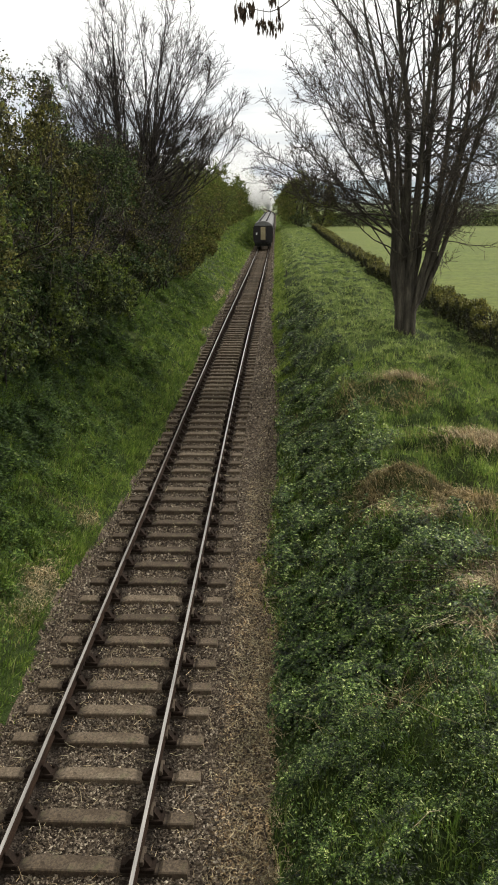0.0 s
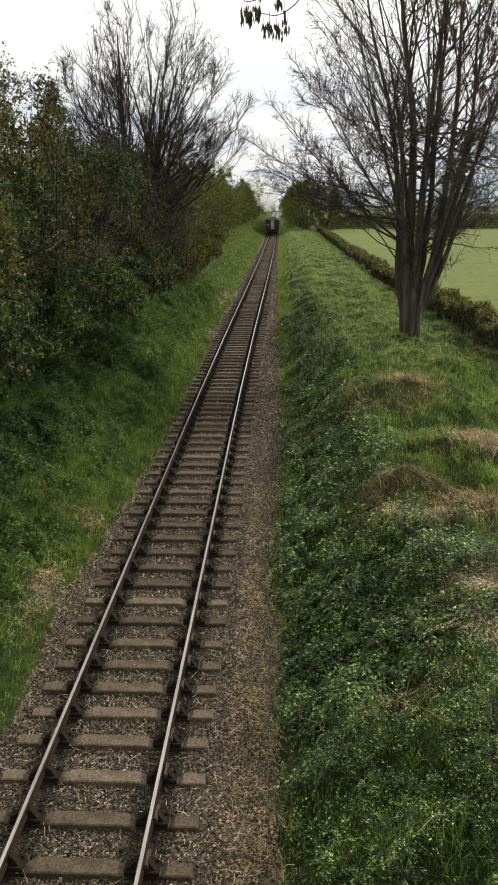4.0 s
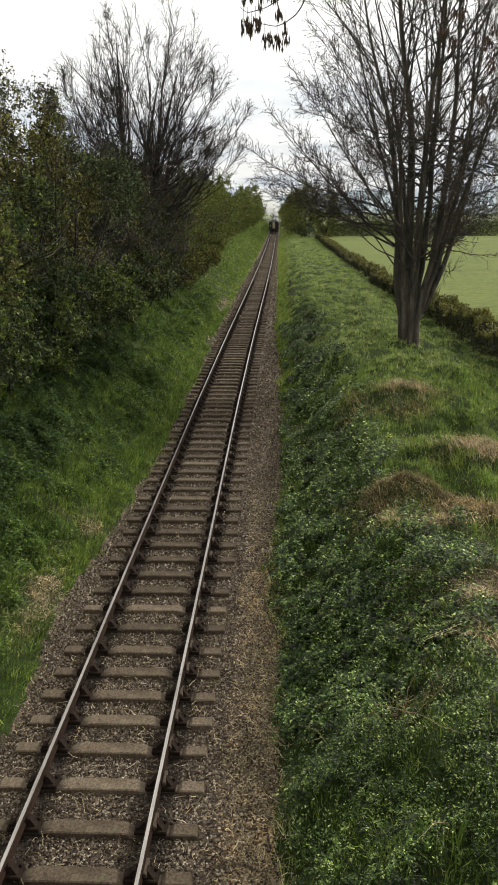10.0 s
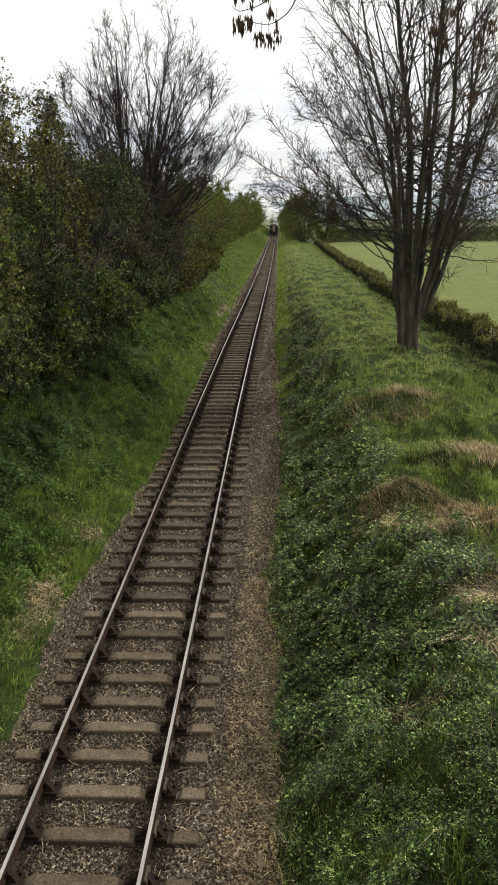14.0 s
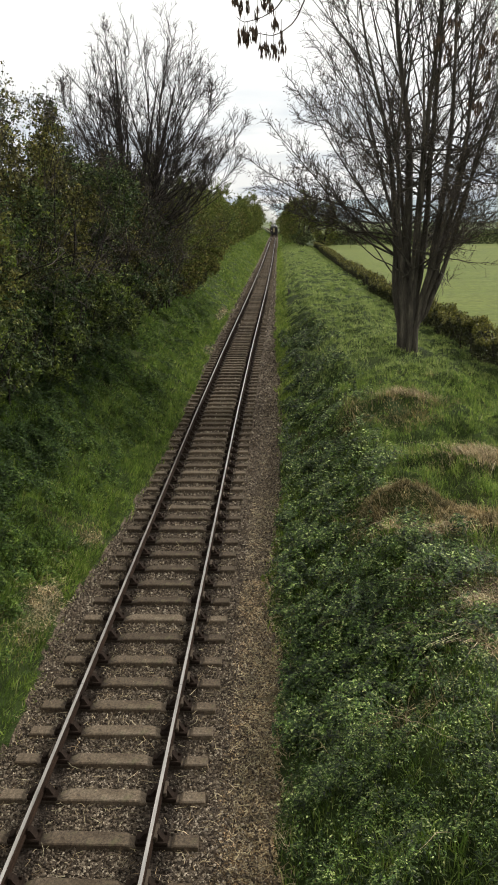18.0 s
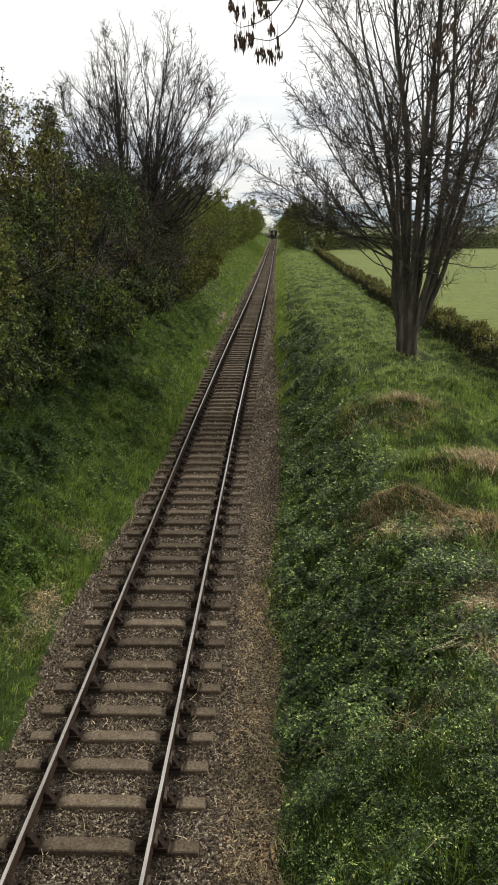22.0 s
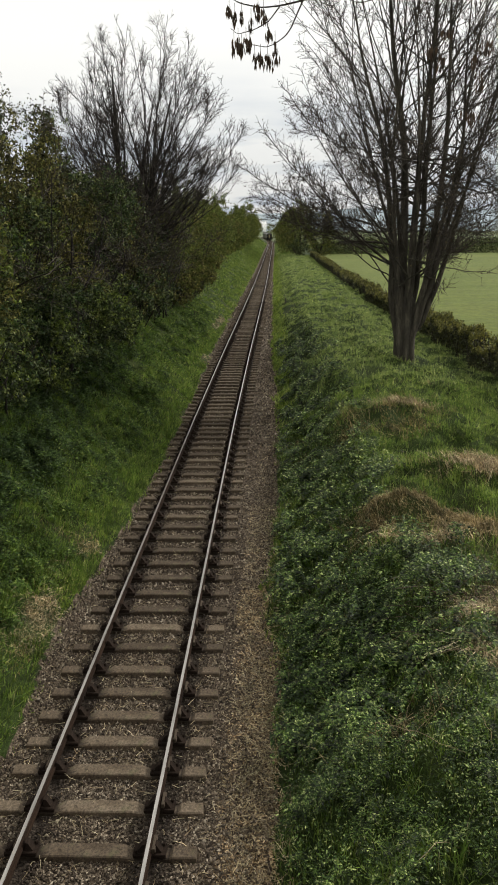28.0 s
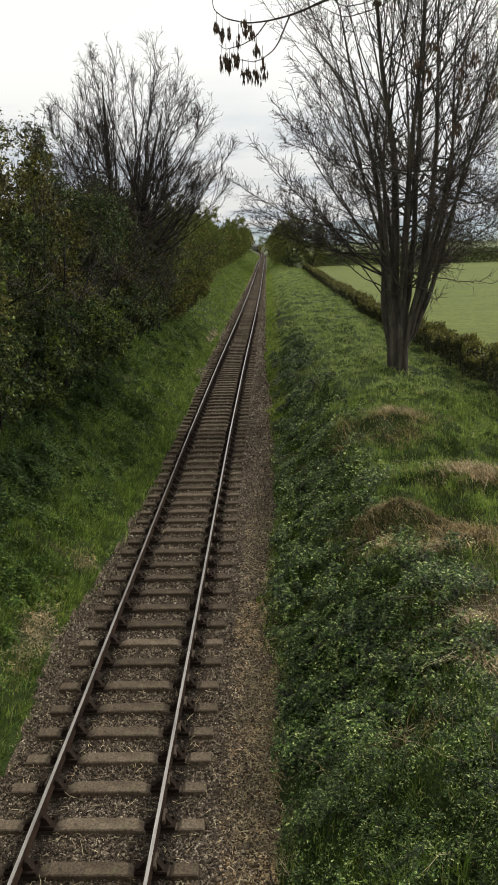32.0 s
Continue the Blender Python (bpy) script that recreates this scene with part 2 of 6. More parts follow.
M["verge_grass"] = foliage("verge_grass", [(0.0, (0.11, 0.175, 0.032)), (0.6, (0.21, 0.30, 0.058)), (1.0, (0.34, 0.40, 0.13))], 0.6, 0.35, 0.2)
M["dry_grass"] = foliage("dry_grass", [(0.0, (0.10, 0.076, 0.040)), (0.55, (0.23, 0.18, 0.10)), (1.0, (0.48, 0.41, 0.26))], 0.7, 0.2)
# herbs: extreme stops and range paint dark gaps and pale leaf glints
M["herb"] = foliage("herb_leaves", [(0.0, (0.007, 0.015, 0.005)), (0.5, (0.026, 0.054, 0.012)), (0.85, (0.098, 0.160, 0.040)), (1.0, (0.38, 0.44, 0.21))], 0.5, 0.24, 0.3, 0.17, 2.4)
M["nettle"] = foliage("nettle_leaves", [(0.0, (0.014, 0.031, 0.009)), (0.5, (0.058, 0.108, 0.026)), (0.9, (0.128, 0.195, 0.048)), (1.0, (0.24, 0.29, 0.11))], 0.55, 0.34, 0.2, 0.34, 1.8)
M["straw"] = foliage("straw", [(0.0, (0.13, 0.09, 0.06)), (0.5, (0.34, 0.27, 0.19)), (1.0, (0.66, 0.59, 0.46))], 0.7, 0.1)
M["chip"] = foliage("wood_chips", [(0.0, (0.10, 0.065, 0.042)), (0.5, (0.36, 0.26, 0.175)), (1.0, (0.74, 0.63, 0.48))], 0.8, 0.05, 0.2, 0.6, 1.3)
# bush leaves: wide range paints shaded gaps between lit lumps
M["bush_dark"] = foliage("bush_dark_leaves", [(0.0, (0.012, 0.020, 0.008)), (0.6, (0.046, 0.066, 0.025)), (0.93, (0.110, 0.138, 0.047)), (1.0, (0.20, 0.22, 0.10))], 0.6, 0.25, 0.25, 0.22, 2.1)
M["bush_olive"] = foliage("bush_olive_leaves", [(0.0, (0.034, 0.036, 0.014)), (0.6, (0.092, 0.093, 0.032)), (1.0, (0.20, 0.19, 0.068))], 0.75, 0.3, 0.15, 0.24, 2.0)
M["bush_brown"] = foliage("bush_brown_leaves", [(0.0, (0.022, 0.021, 0.012)), (0.6, (0.060, 0.058, 0.030)), (1.0, (0.135, 0.128, 0.062))], 0.8, 0.2, 0.1, 0.3, 1.7)
M["bank"] = foliage("bank_grass", [(0.0, (0.042, 0.080, 0.016)), (0.45, (0.104, 0.178, 0.036)), (0.88, (0.190, 0.275, 0.060)), (1.0, (0.32, 0.33, 0.15))], 0.5, 0.35, 0.3, 0.36, 1.7)
M["bush_fresh"] = foliage("bush_fresh_leaves", [(0.0, (0.045, 0.070, 0.014)), (0.6, (0.100, 0.140, 0.026)), (1.0, (0.20, 0.245, 0.06))], 0.5, 0.4, 0.3, 0.3, 1.7)
M["far_tree"] = foliage("far_tree_leaves", [(0.0, (0.045, 0.060, 0.018)), (0.6, (0.104, 0.128, 0.036)), (1.0, (0.175, 0.19, 0.06))], 0.8, 0.3, 0.1)
# tussock: paler still, lit tussock crowns painted in the blade colour
M["tussock"] = foliage("tussock_grass", [(0.0, (0.106, 0.165, 0.055)), (0.5, (0.222, 0.300, 0.100)), (0.9, (0.34, 0.41, 0.155)), (1.0, (0.46, 0.50, 0.26))], 0.5, 0.35, 0.3, 0.58, 1.35)
M["ivy_bright"] = foliage("ivy_bright_leaves", [(0.0, (0.014, 0.030, 0.011)), (0.6, (0.038, 0.070, 0.024)), (1.0, (0.090, 0.135, 0.048))], 0.55, 0.25, 0.2, 0.3, 1.7)
# field hedge: darker leaves on the sides, lighter and yellower ones on top
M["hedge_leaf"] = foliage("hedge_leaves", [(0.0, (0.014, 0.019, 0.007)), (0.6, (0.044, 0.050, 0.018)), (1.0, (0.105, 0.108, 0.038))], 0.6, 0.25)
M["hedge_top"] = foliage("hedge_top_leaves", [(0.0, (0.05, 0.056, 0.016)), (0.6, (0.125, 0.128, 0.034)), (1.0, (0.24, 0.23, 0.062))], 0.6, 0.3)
M["ivy"] = foliage("ivy_leaves", [(0.0, (0.009, 0.017, 0.007)), (0.7, (0.022, 0.036, 0.013)), (1.0, (0.05, 0.065, 0.025))], 0.5, 0.15, 0.25)
M["bud"] = foliage("buds", [(0.0, (0.045, 0.034, 0.024)), (1.0, (0.11, 0.085, 0.05))], 0.7, 0.2)
M["seed"] = foliage("seed_wings", [(0.0, (0.022, 0.016, 0.012)), (1.0, (0.06, 0.04, 0.026))], 0.7, 0.15)
M["bark"] = two_scale("bark", [(0.3, (0.022, 0.020, 0.015)), (0.52, (0.060, 0.053, 0.040)), (0.72, (0.125, 0.112, 0.086))], 4.5, 22, 0.95, bump=1.0, dist=0.05, stretch=(1, 1, 0.22))
M["bark_dark"] = two_scale("bark_dark", [(0.3, (0.0132, 0.0108, 0.0096)), (0.7, (0.0330, 0.0270, 0.0228))], 1.6, 24, 0.95, bump=0.9, dist=0.02, stretch=(1, 1, 0.3))
M["twig"] = two_scale("twig", [(0.3, (0.034, 0.027, 0.023)), (0.7, (0.062, 0.051, 0.043))], 2, 30, 0.9)
M["thicket"] = two_scale("thicket_twigs", [(0.3, (0.045, 0.037, 0.031)), (0.7, (0.088, 0.074, 0.061))], 2, 30, 0.9)
M["brick"] = two_scale("bridge_brick", [(0.3, (0.12, 0.060, 0.040)), (0.55, (0.20, 0.105, 0.070)), (0.75, (0.26, 0.17, 0.125))], 1.2, 9, 0.95, bump=0.6, dist=0.02)
M["dead_stem"] = two_scale("dead_stems", [(0.3, (0.060, 0.042, 0.030)), (0.7, (0.16, 0.12, 0.085))], 3, 30, 0.9)
M["post"] = two_scale("post", [(0.3, (0.06, 0.055, 0.05)), (0.7, (0.12, 0.11, 0.1))], 3, 30, 0.9)


def steam_material(name):
    m, nt, b = shader(name, 1.0, 0, 0.0)
    b.inputs["Base Color"].default_value = (0.95, 0.95, 0.95, 1)
    tr = nt.nodes.new("ShaderNodeBsdfTranslucent")
    tr.inputs[0].default_value = (0.95, 0.95, 0.95, 1)
    ms = nt.nodes.new("ShaderNodeMixShader")
    ms.inputs[0].default_value = 0.5
    nt.links.new(b.outputs[0], ms.inputs[1])
    nt.links.new(tr.outputs[0], ms.inputs[2])
    nt.links.new(ms.outputs[0], nt.nodes["Material Output"].inputs[0])
    return m


M["steam"] = steam_material("steam")

# ======== mesh helpers ========
RNG = np.random.default_rng(7)


def mesh_of(name, verts, faces, mat, smooth=False, idx=None):
    """A mesh from arrays; faces all of one size (array) or a list. mat: one material or several, idx: which, per face."""
    me = bpy.data.meshes.new(name)
    verts = np.asarray(verts, np.float32).reshape(-1, 3)
    faces = np.asarray(faces, np.int32)
    n, k = faces.shape
    me.vertices.add(len(verts))
    me.vertices.foreach_set("co", verts.ravel())
    me.loops.add(n * k)
    me.loops.foreach_set("vertex_index", faces.ravel())
    me.polygons.add(n)
    me.polygons.foreach_set("loop_start", np.arange(0, n * k, k, dtype=np.int32))
    for mm in (mat if isinstance(mat, (list, tuple)) else [mat]):
        me.materials.append(mm)
    if idx is not None:
        me.polygons.foreach_set("material_index", np.asarray(idx, np.int32))
    me.polygons.foreach_set("use_smooth", np.full(n, smooth, bool))
    me.update(calc_edges=True)
    return me


def put(name, me, parent=None, label="", m=None):
    """Links a mesh as a part of a thing, or as a thing."""
    ob = new(name, me)
    if parent is not None:
        ob.parent = parent
    if m is not None:
        ob.matrix_basis = m
    if label:
        tagged(ob, label)
    return ob


def part(name, bm, mat, parent=None, label="", m=None, smooth=False):
    me = bpy.data.meshes.new(name)
    bm.to_mesh(me)
    bm.free()
    for mm in (mat if isinstance(mat, (list, tuple)) else [mat]):
        me.materials.append(mm)
    if smooth:
        me.polygons.foreach_set("use_smooth", np.ones(len(me.polygons), bool))
    return put(name, me, parent, label, m)


def empty_at(name, x=0, y=0, z=0, rz=0):
    ob = new(name)
    ob.matrix_basis = pose(x, y, z, 0, 0, rz)
    return ob


def box(bm, x0, x1, y0, y1, z0, z1, bevel=0.0):
    r = bmesh.ops.create_cube(bm, size=1.0, matrix=Matrix.Translation(((x0 + x1) / 2, (y0 + y1) / 2, (z0 + z1) / 2)) @ Matrix.Diagonal((x1 - x0, y1 - y0, z1 - z0, 1)))
    if bevel:
        es = list({e for v in r["verts"] for e in v.link_edges})
        bmesh.ops.bevel(bm, geom=es, offset=bevel, segments=2, affect="EDGES")
    return bm


def rod(bm, a, b, r0, r1=None, seg=10):
    a, b = Vector(a), Vector(b)
    d = b - a
    q = d.to_track_quat("Z", "Y").to_matrix().to_4x4()
    bmesh.ops.create_cone(bm, cap_ends=True, segments=seg, radius1=r0, radius2=r0 if r1 is None else r1, depth=d.length, matrix=Matrix.Translation((a + b) / 2) @ q)
    return bm


def value_noise(x, y, seed=0):
    """Smooth random field, about -1 to 1, one cell a metre."""
    x, y = np.asarray(x, float), np.asarray(y, float)
    xi, yi = np.floor(x).astype(np.int64), np.floor(y).astype(np.int64)
    fx, fy = x - xi, y - yi
    fx, fy = fx * fx * (3 - 2 * fx), fy * fy * (3 - 2 * fy)

    def h(i, j):
        n = (i * 374761393 + j * 668265263 + seed * 1274126177) & 0xFFFFFFFF
        n = ((n ^ (n >> 13)) * 1274126177) & 0xFFFFFFFF
        return ((n ^ (n >> 16)) & 0xFFFF) / 32767.5 - 1
    return (h(xi, yi) * (1 - fx) + h(xi + 1, yi) * fx) * (1 - fy) + (h(xi, yi + 1) * (1 - fx) + h(xi + 1, yi + 1) * fx) * fy


def sstep(a, b, v):
    t = np.clip((v - a) / (b - a), 0, 1)
    return t * t * (3 - 2 * t)


# ======== the lie of the land ========
def line_x(y):
    """Centre line of the track: nearly straight, then a slow curve to the left."""
    y = np.asarray(y, float)
    return np.interp(y, [0, 16, 28, 45, 75, 105, 140, 200, 280, 340], [0, -0.02, -0.06, -0.03, 0.13, 0.22, 0.22, 0.14, 0.03, 0]) - np.clip(y - 340, 0, None) ** 2 / 7200.0


def bed_right(y):
    return line_x(y) + np.interp(y, [0, 12, 14, 15.5, 17, 24, 33, 50, 65, 115, 210], [2.25, 2.23, 2.06, 1.95, 2.15, 2.33, 2.35, 2.1, 1.92, 1.72, 1.65]) + 0.10 * value_noise(y * 0.9, 3.3, 5) + 0.05 * value_noise(y * 3.1, 1.3, 6)


def bed_left(y):
    return line_x(y) + np.interp(y, [0, 11, 14, 15.6, 19, 24, 33, 50, 75, 200], [-1.62, -1.58, -1.78, -1.57, -1.44, -1.31, -1.33, -1.58, -1.66, -1.7]) + 0.10 * value_noise(y * 0.9, 8.3, 9) + 0.05 * value_noise(y * 3.1, 4.3, 10)


MOUNDS = ((4.62, 15.0, 0.62, 0.6, 0.68), (5.4, 14.2, 1.0, 0.8, 0.2), (5.2, 22.6, 1.5, 1.2, 0.50), (6.7, 17.5, 1.0, 0.9, 0.16), (4.95, 10.2, 0.8, 0.9, 0.25), (5.7, 11.4, 0.9, 1.0, 0.22))


def ground_z(x, y):
    x, y = np.asarray(x, float), np.asarray(y, float)
    u = x - bed_right(y)
    tall = np.interp(y, [0, 40, 120, 260], [1.5, 1.45, 1.0, 0.8])
    right = tall * (0.84 * np.clip(u / 2.15, 0, 1) + 0.16 * sstep(0, 3.2, u))
    right = right - 0.45 * sstep(7, 11, x - line_x(y)) - 0.5 * sstep(13, 70, u) - 4.0 * sstep(70, 500, u) - 14 * sstep(400, 1500, u)
    v = bed_left(y) - x
    left = 2.25 * (0.8 * np.clip(v / 3.5, 0, 1) + 0.2 * sstep(0, 4.2, v)) + 0.8 * sstep(3.5, 8, v)
    z = np.where(u > 0, right, 0) + np.where(v > 0, left, 0)
    for mx, my, sx, sy, h in MOUNDS:
        z = z + h * np.exp(-((x - mx) / sx) ** 2 - ((y - my) / sy) ** 2)
    rough = 1.35 * sstep(0.0, 1.0, np.maximum(u, v)) * np.clip(1.6 - y / 120, 0.35, 1) * np.where(x > 11.5, 0.3, 1)
    z = z + rough * (0.16 * value_noise(x * 0.7, y * 0.6, 1) + 0.15 * value_noise(x * 1.9, y * 1.7, 2) + 0.055 * value_noise(x * 4.5, y * 4.3, 3))
    inside = (u <= 0) & (v <= 0)
    return np.where(inside, -0.100 + 0.015 * sstep(1.3, 1.5, np.abs(x)) + 0.012 * value_noise(x * 6, y * 6, 4), z - 0.02)


def grid_lines(stops):
    out = [np.arange(a, b, s) for a, b, s in stops]
    return np.concatenate(out + [np.array([stops[-1][1]])])


def build_ground():
    xs = grid_lines([(-2500, -300, 220), (-300, -60, 30), (-60, -14, 4), (-14, -7, 0.7), (-7, -2.6, 0.22), (-2.6, -1.1, 0.075), (-1.1, 1.4, 0.25), (1.4, 2.7, 0.075), (2.7, 9, 0.2), (9, 14, 0.5), (14, 60, 4), (60, 300, 24), (300, 2500, 200)])
    ys = grid_lines([(-400, -40, 40), (-40, 3, 4), (3, 26, 0.16), (26, 60, 0.4), (60, 140, 1.2), (140, 420, 6), (420, 1000, 40), (1000, 2600, 200)])
    X, Y = np.meshgrid(xs, ys)
    Z = ground_z(X, Y)
    nx = len(xs)
    i, j = np.meshgrid(np.arange(nx - 1), np.arange(len(ys) - 1))
    a = (j * nx + i).ravel()
    faces = np.c_[a, a + 1, a + nx + 1, a + nx]
    cx, cy = (xs[i] + np.diff(xs)[i] / 2).ravel(), (ys[j] + np.diff(ys)[j] / 2).ravel()
    hedge_x = hedge_line(cy) + 0.6
    mi = np.zeros(len(a), int)
    mi[(cx > hedge_x) & (cy < 215)] = 2
    mi[(cx > 13) & (cy >= 215)] = 2
    mi[(np.hypot(cx, cy) > 420)] = 3
    mi[(cx < bed_right(cy)) & (cx > bed_left(cy))] = 1
    ob = put("ground", mesh_of("ground", np.c_[X.ravel(), Y.ravel(), Z.ravel()], faces, [M["turf"], M["ballast"], M["pasture"], M["far_field"]], True, mi))
    tagged(ob, "railway cutting with rough grass banks, ballast bed and green pasture beyond", "ground", kind="structure")


def hedge_line(y):
    """Where the field hedge beside the line stands."""
    return np.interp(y, [0, 35, 60, 180], [12.0, 11.2, 10.4, 10.2])


build_ground()


def build_bridge():
    """Brick overbridge behind the viewpoint: two abutments, a deck over the line and a low parapet."""
    bridge = empty_at("road_bridge", 0, -3.6, 0)
    tagged(bridge, "plain weathered brick road bridge over the railway line", "bridge")
    for x0, x1 in ((-13.0, -2.9), (3.4, 13.0)):
        part("abutment", box(bmesh.new(), x0, x1, -3.0, 3.0, -0.5, 4.6, 0.02), M["brick"], bridge)
    part("deck", box(bmesh.new(), -13.0, 13.0, -2.996, 2.996, 4.604, 5.2, 0.02), M["brick"], bridge)
    for y0 in (-3.0, 2.65):
        part("parapet", box(bmesh.new(), -13.0, 13.0, y0, y0 + 0.35, 5.204, 6.1, 0.03), M["brick"], bridge)


build_bridge()


# ======== track ========
RAIL_TOP = 0.19
GAUGE_HALF = 0.7525


def sleeper_places():
    """Closer together at the rail joints, one every 18.3 m."""
    out = [-22.0 + 0.7272 * k for k in range(36)] + [4.19, 4.91, 5.64, 6.36, 7.09, 7.81, 8.55, 9.25, 9.88, 10.5, 11.13, 11.79, 12.55, 13.24, 13.96, 14.68, 15.41, 16.14, 16.88, 17.64, 18.35, 19.06, 19.8]
    d, joint = 20.51, 10.8
    while d < 720:
        out.append(d)
        off = abs((d + 0.31 - joint + 9.15) % 18.3 - 9.15)
        d += 0.62 if off < 1.35 else 0.715 + 0.02 * math.sin(len(out) * 2.3)
    return out


SLEEPERS = sleeper_places()


def sleeper_section(bm):
    """Concrete sleeper: raised middle, sloping down to the seats, flat ends."""
    prof = [(-1.30, -0.004), (-1.02, -0.004), (-0.97, -0.036), (-0.56, -0.040), (-0.43, 0.006), (0.43, 0.006), (0.56, -0.040), (0.97, -0.036), (1.02, -0.004), (1.30, -0.004)]
    rings = []
    for x, z in prof:
        w = 0.112 if abs(x) < 0.5 else (0.098 if abs(x) > 1.0 else 0.084)
        e = 0.012 if abs(x) == 1.30 else 0.0
        ring = [(-w + 0.012, -0.16), (-w, z - 0.014), (-w + 0.014, z), (w - 0.014, z), (w, z - 0.014), (w - 0.012, -0.16)]
        rings.append([bm.verts.new((x - math.copysign(e, x) * (zz > -0.1 and zz > z - 0.01), yy, zz)) for yy, zz in ring])
    for a, b in zip(rings, rings[1:]):
        for k in range(5):
            bm.faces.new((a[k], b[k], b[k + 1], a[k + 1]))
    bm.faces.new(rings[0][::-1])
    bm.faces.new(rings[-1])
    bmesh.ops.recalc_face_normals(bm, faces=bm.faces)
    return bm


def chair_mesh(bm):
    """Cast-iron rail chair: base plate, inner and outer jaws, bolt heads."""
    box(bm, -0.19, 0.19, -0.095, 0.095, -0.034, 0.022, 0.008)
    for s in (-1, 1):
        pts = [(s * 0.045, -0.060, 0.02), (s * 0.15, -0.060, 0.02), (s * 0.115, -0.052, 0.07), (s * 0.082, -0.045, 0.112), (s * 0.05, -0.045, 0.118)]
        a = [bm.verts.new(p) for p in pts]
        b = [bm.verts.new((p[0], -p[1], p[2])) for p in pts]
        for k in range(5):
            bm.faces.new((a[k], a[(k + 1) % 5], b[(k + 1) % 5], b[k]))
        bm.faces.new(a[::-1])
        bm.faces.new(b)
    bmesh.ops.recalc_face_normals(bm, faces=bm.faces)
    return bm


def build_sleepers():
    body = bpy.data.meshes.new("sleeper")
    bm = sleeper_section(bmesh.new())
    bm.to_mesh(body)
    bm.free()
    body.materials.append(M["sleeper"])
    cme = bpy.data.meshes.new("chair")
    bm = chair_mesh(bmesh.new())
    bm.to_mesh(cme)
    bm.free()
    cme.materials.append(M["chair_iron"])
    kme = bpy.data.meshes.new("key")
    bm = box(bmesh.new(), 0.03, 0.075, -0.12, 0.12, 0.055, 0.12, 0.008)
    bm.to_mesh(kme)
    bm.free()
    kme.materials.append(M["key_wood"])
    bme = bpy.data.meshes.new("bolt")
    bm = rod(bmesh.new(), (0, 0, 0.02), (0, 0, 0.062), 0.022, 0.018, 6)
    bm.to_mesh(bme)
    bm.free()
    bme.materials.append(M["chair_iron"])
    for n, d in enumerate(SLEEPERS[:336]):
        rnd = random.Random(n)
        x = float(line_x(d))
        ob = put("sleeper", body, m=pose(x + rnd.uniform(-0.02, 0.02), d, rnd.uniform(-0.006, 0.004), 0, 0, rnd.uniform(-0.5, 0.5)))
        tagged(ob, "weathered brown-grey concrete railway sleeper bedded in ballast", "railway sleeper", "sleepers under the track")
        if 34 < n < 146:
            for s in (-1, 1):
                ch = put("chair", cme, ob, "rusty cast-iron rail chair" if s < 0 else "", pose(s * GAUGE_HALF, 0, 0))
                put("key", kme, ch, "", pose(0, rnd.uniform(-0.03, 0.03), 0, 0, 0, 0 if s > 0 else 180))
                if n < 76:
                    for bx, by in ((-0.155, -0.06), (0.155, 0.06)):
                        put("bolt", bme, ch, "", pose(bx, by, 0))
    base_v = np.array([(x, y, z) for z in (-0.15, 0) for y in (-0.10, 0.10) for x in (-1.3, 1.3)])
    tris = np.array([(4, 5, 7, 6), (0, 1, 5, 4), (2, 6, 7, 3), (0, 4, 6, 2), (1, 3, 7, 5)])
    far = SLEEPERS[336:]
    V = np.concatenate([base_v + [float(line_x(d)), d, 0] for d in far])
    F = np.concatenate([tris + k * len(base_v) for k in range(len(far))])
    ob = put("far_sleepers", mesh_of("far_sleepers", V, F, M["sleeper"]))
    tagged(ob, "distant row of brown-grey concrete sleepers", "railway sleeper", kind="stuff")


build_sleepers()


def build_rails():
    """Bullhead rails in 18.3 m lengths with fishplates at the joints."""
    top = [(-0.034, 0.150), (-0.034, 0.178), (-0.021, 0.190), (0.021, 0.190), (0.034, 0.178), (0.034, 0.150)]
    low = [(0.010, 0.135), (0.010, 0.085), (0.032, 0.072), (0.032, 0.045), (-0.032, 0.045), (-0.032, 0.072), (-0.010, 0.085), (-0.010, 0.135)]
    ring = top + low
    cuts = [-22.3] + [10.75 + 18.3 * k for k in range(-1, 39)]
    for s in (-1, 1):
        for k, (a, b) in enumerate(zip(cuts, cuts[1:])):
            ys = np.linspace(a + 0.004, b - 0.004, 9 if a > 320 else 5)
            V, F, idx = [], [], []
            for y in ys:
                wob = 0.012 * float(value_noise(y * 0.06, 2.2, 12))
                V += [(float(line_x(y)) + wob + s * GAUGE_HALF + px, y, pz) for px, pz in ring]
            R = len(ring)
            for i in range(len(ys) - 1):
                for q in range(R):
                    F.append((i * R + q, i * R + (q + 1) % R, (i + 1) * R + (q + 1) % R, (i + 1) * R + q))
                    idx.append(1 if q == 2 else 0)
            ob = put("rail", mesh_of("rail", V, F, [M["rail_rust"], M["rail_head"]], False, idx))
            tagged(ob, "steel running rail, shiny worn top and rusty sides, in chairs", "rail", "rails of the track")
            if 0 < k < 6:
                for side in (-1, 1):
                    bm = box(bmesh.new(), side * 0.012, side * 0.030, b - 0.23, b + 0.23, 0.082, 0.138, 0.004)
                    for q in range(4):
                        rod(bm, (side * 0.03, b - 0.17 + 0.113 * q, 0.11), (side * 0.05, b - 0.17 + 0.113 * q, 0.11), 0.014, seg=6)
                    part("fishplate", bm, M["chair_iron"], ob, "rusty bolted joint plate" if side < 0 else "", m=pose(s * GAUGE_HALF, 0, 0))


build_rails()


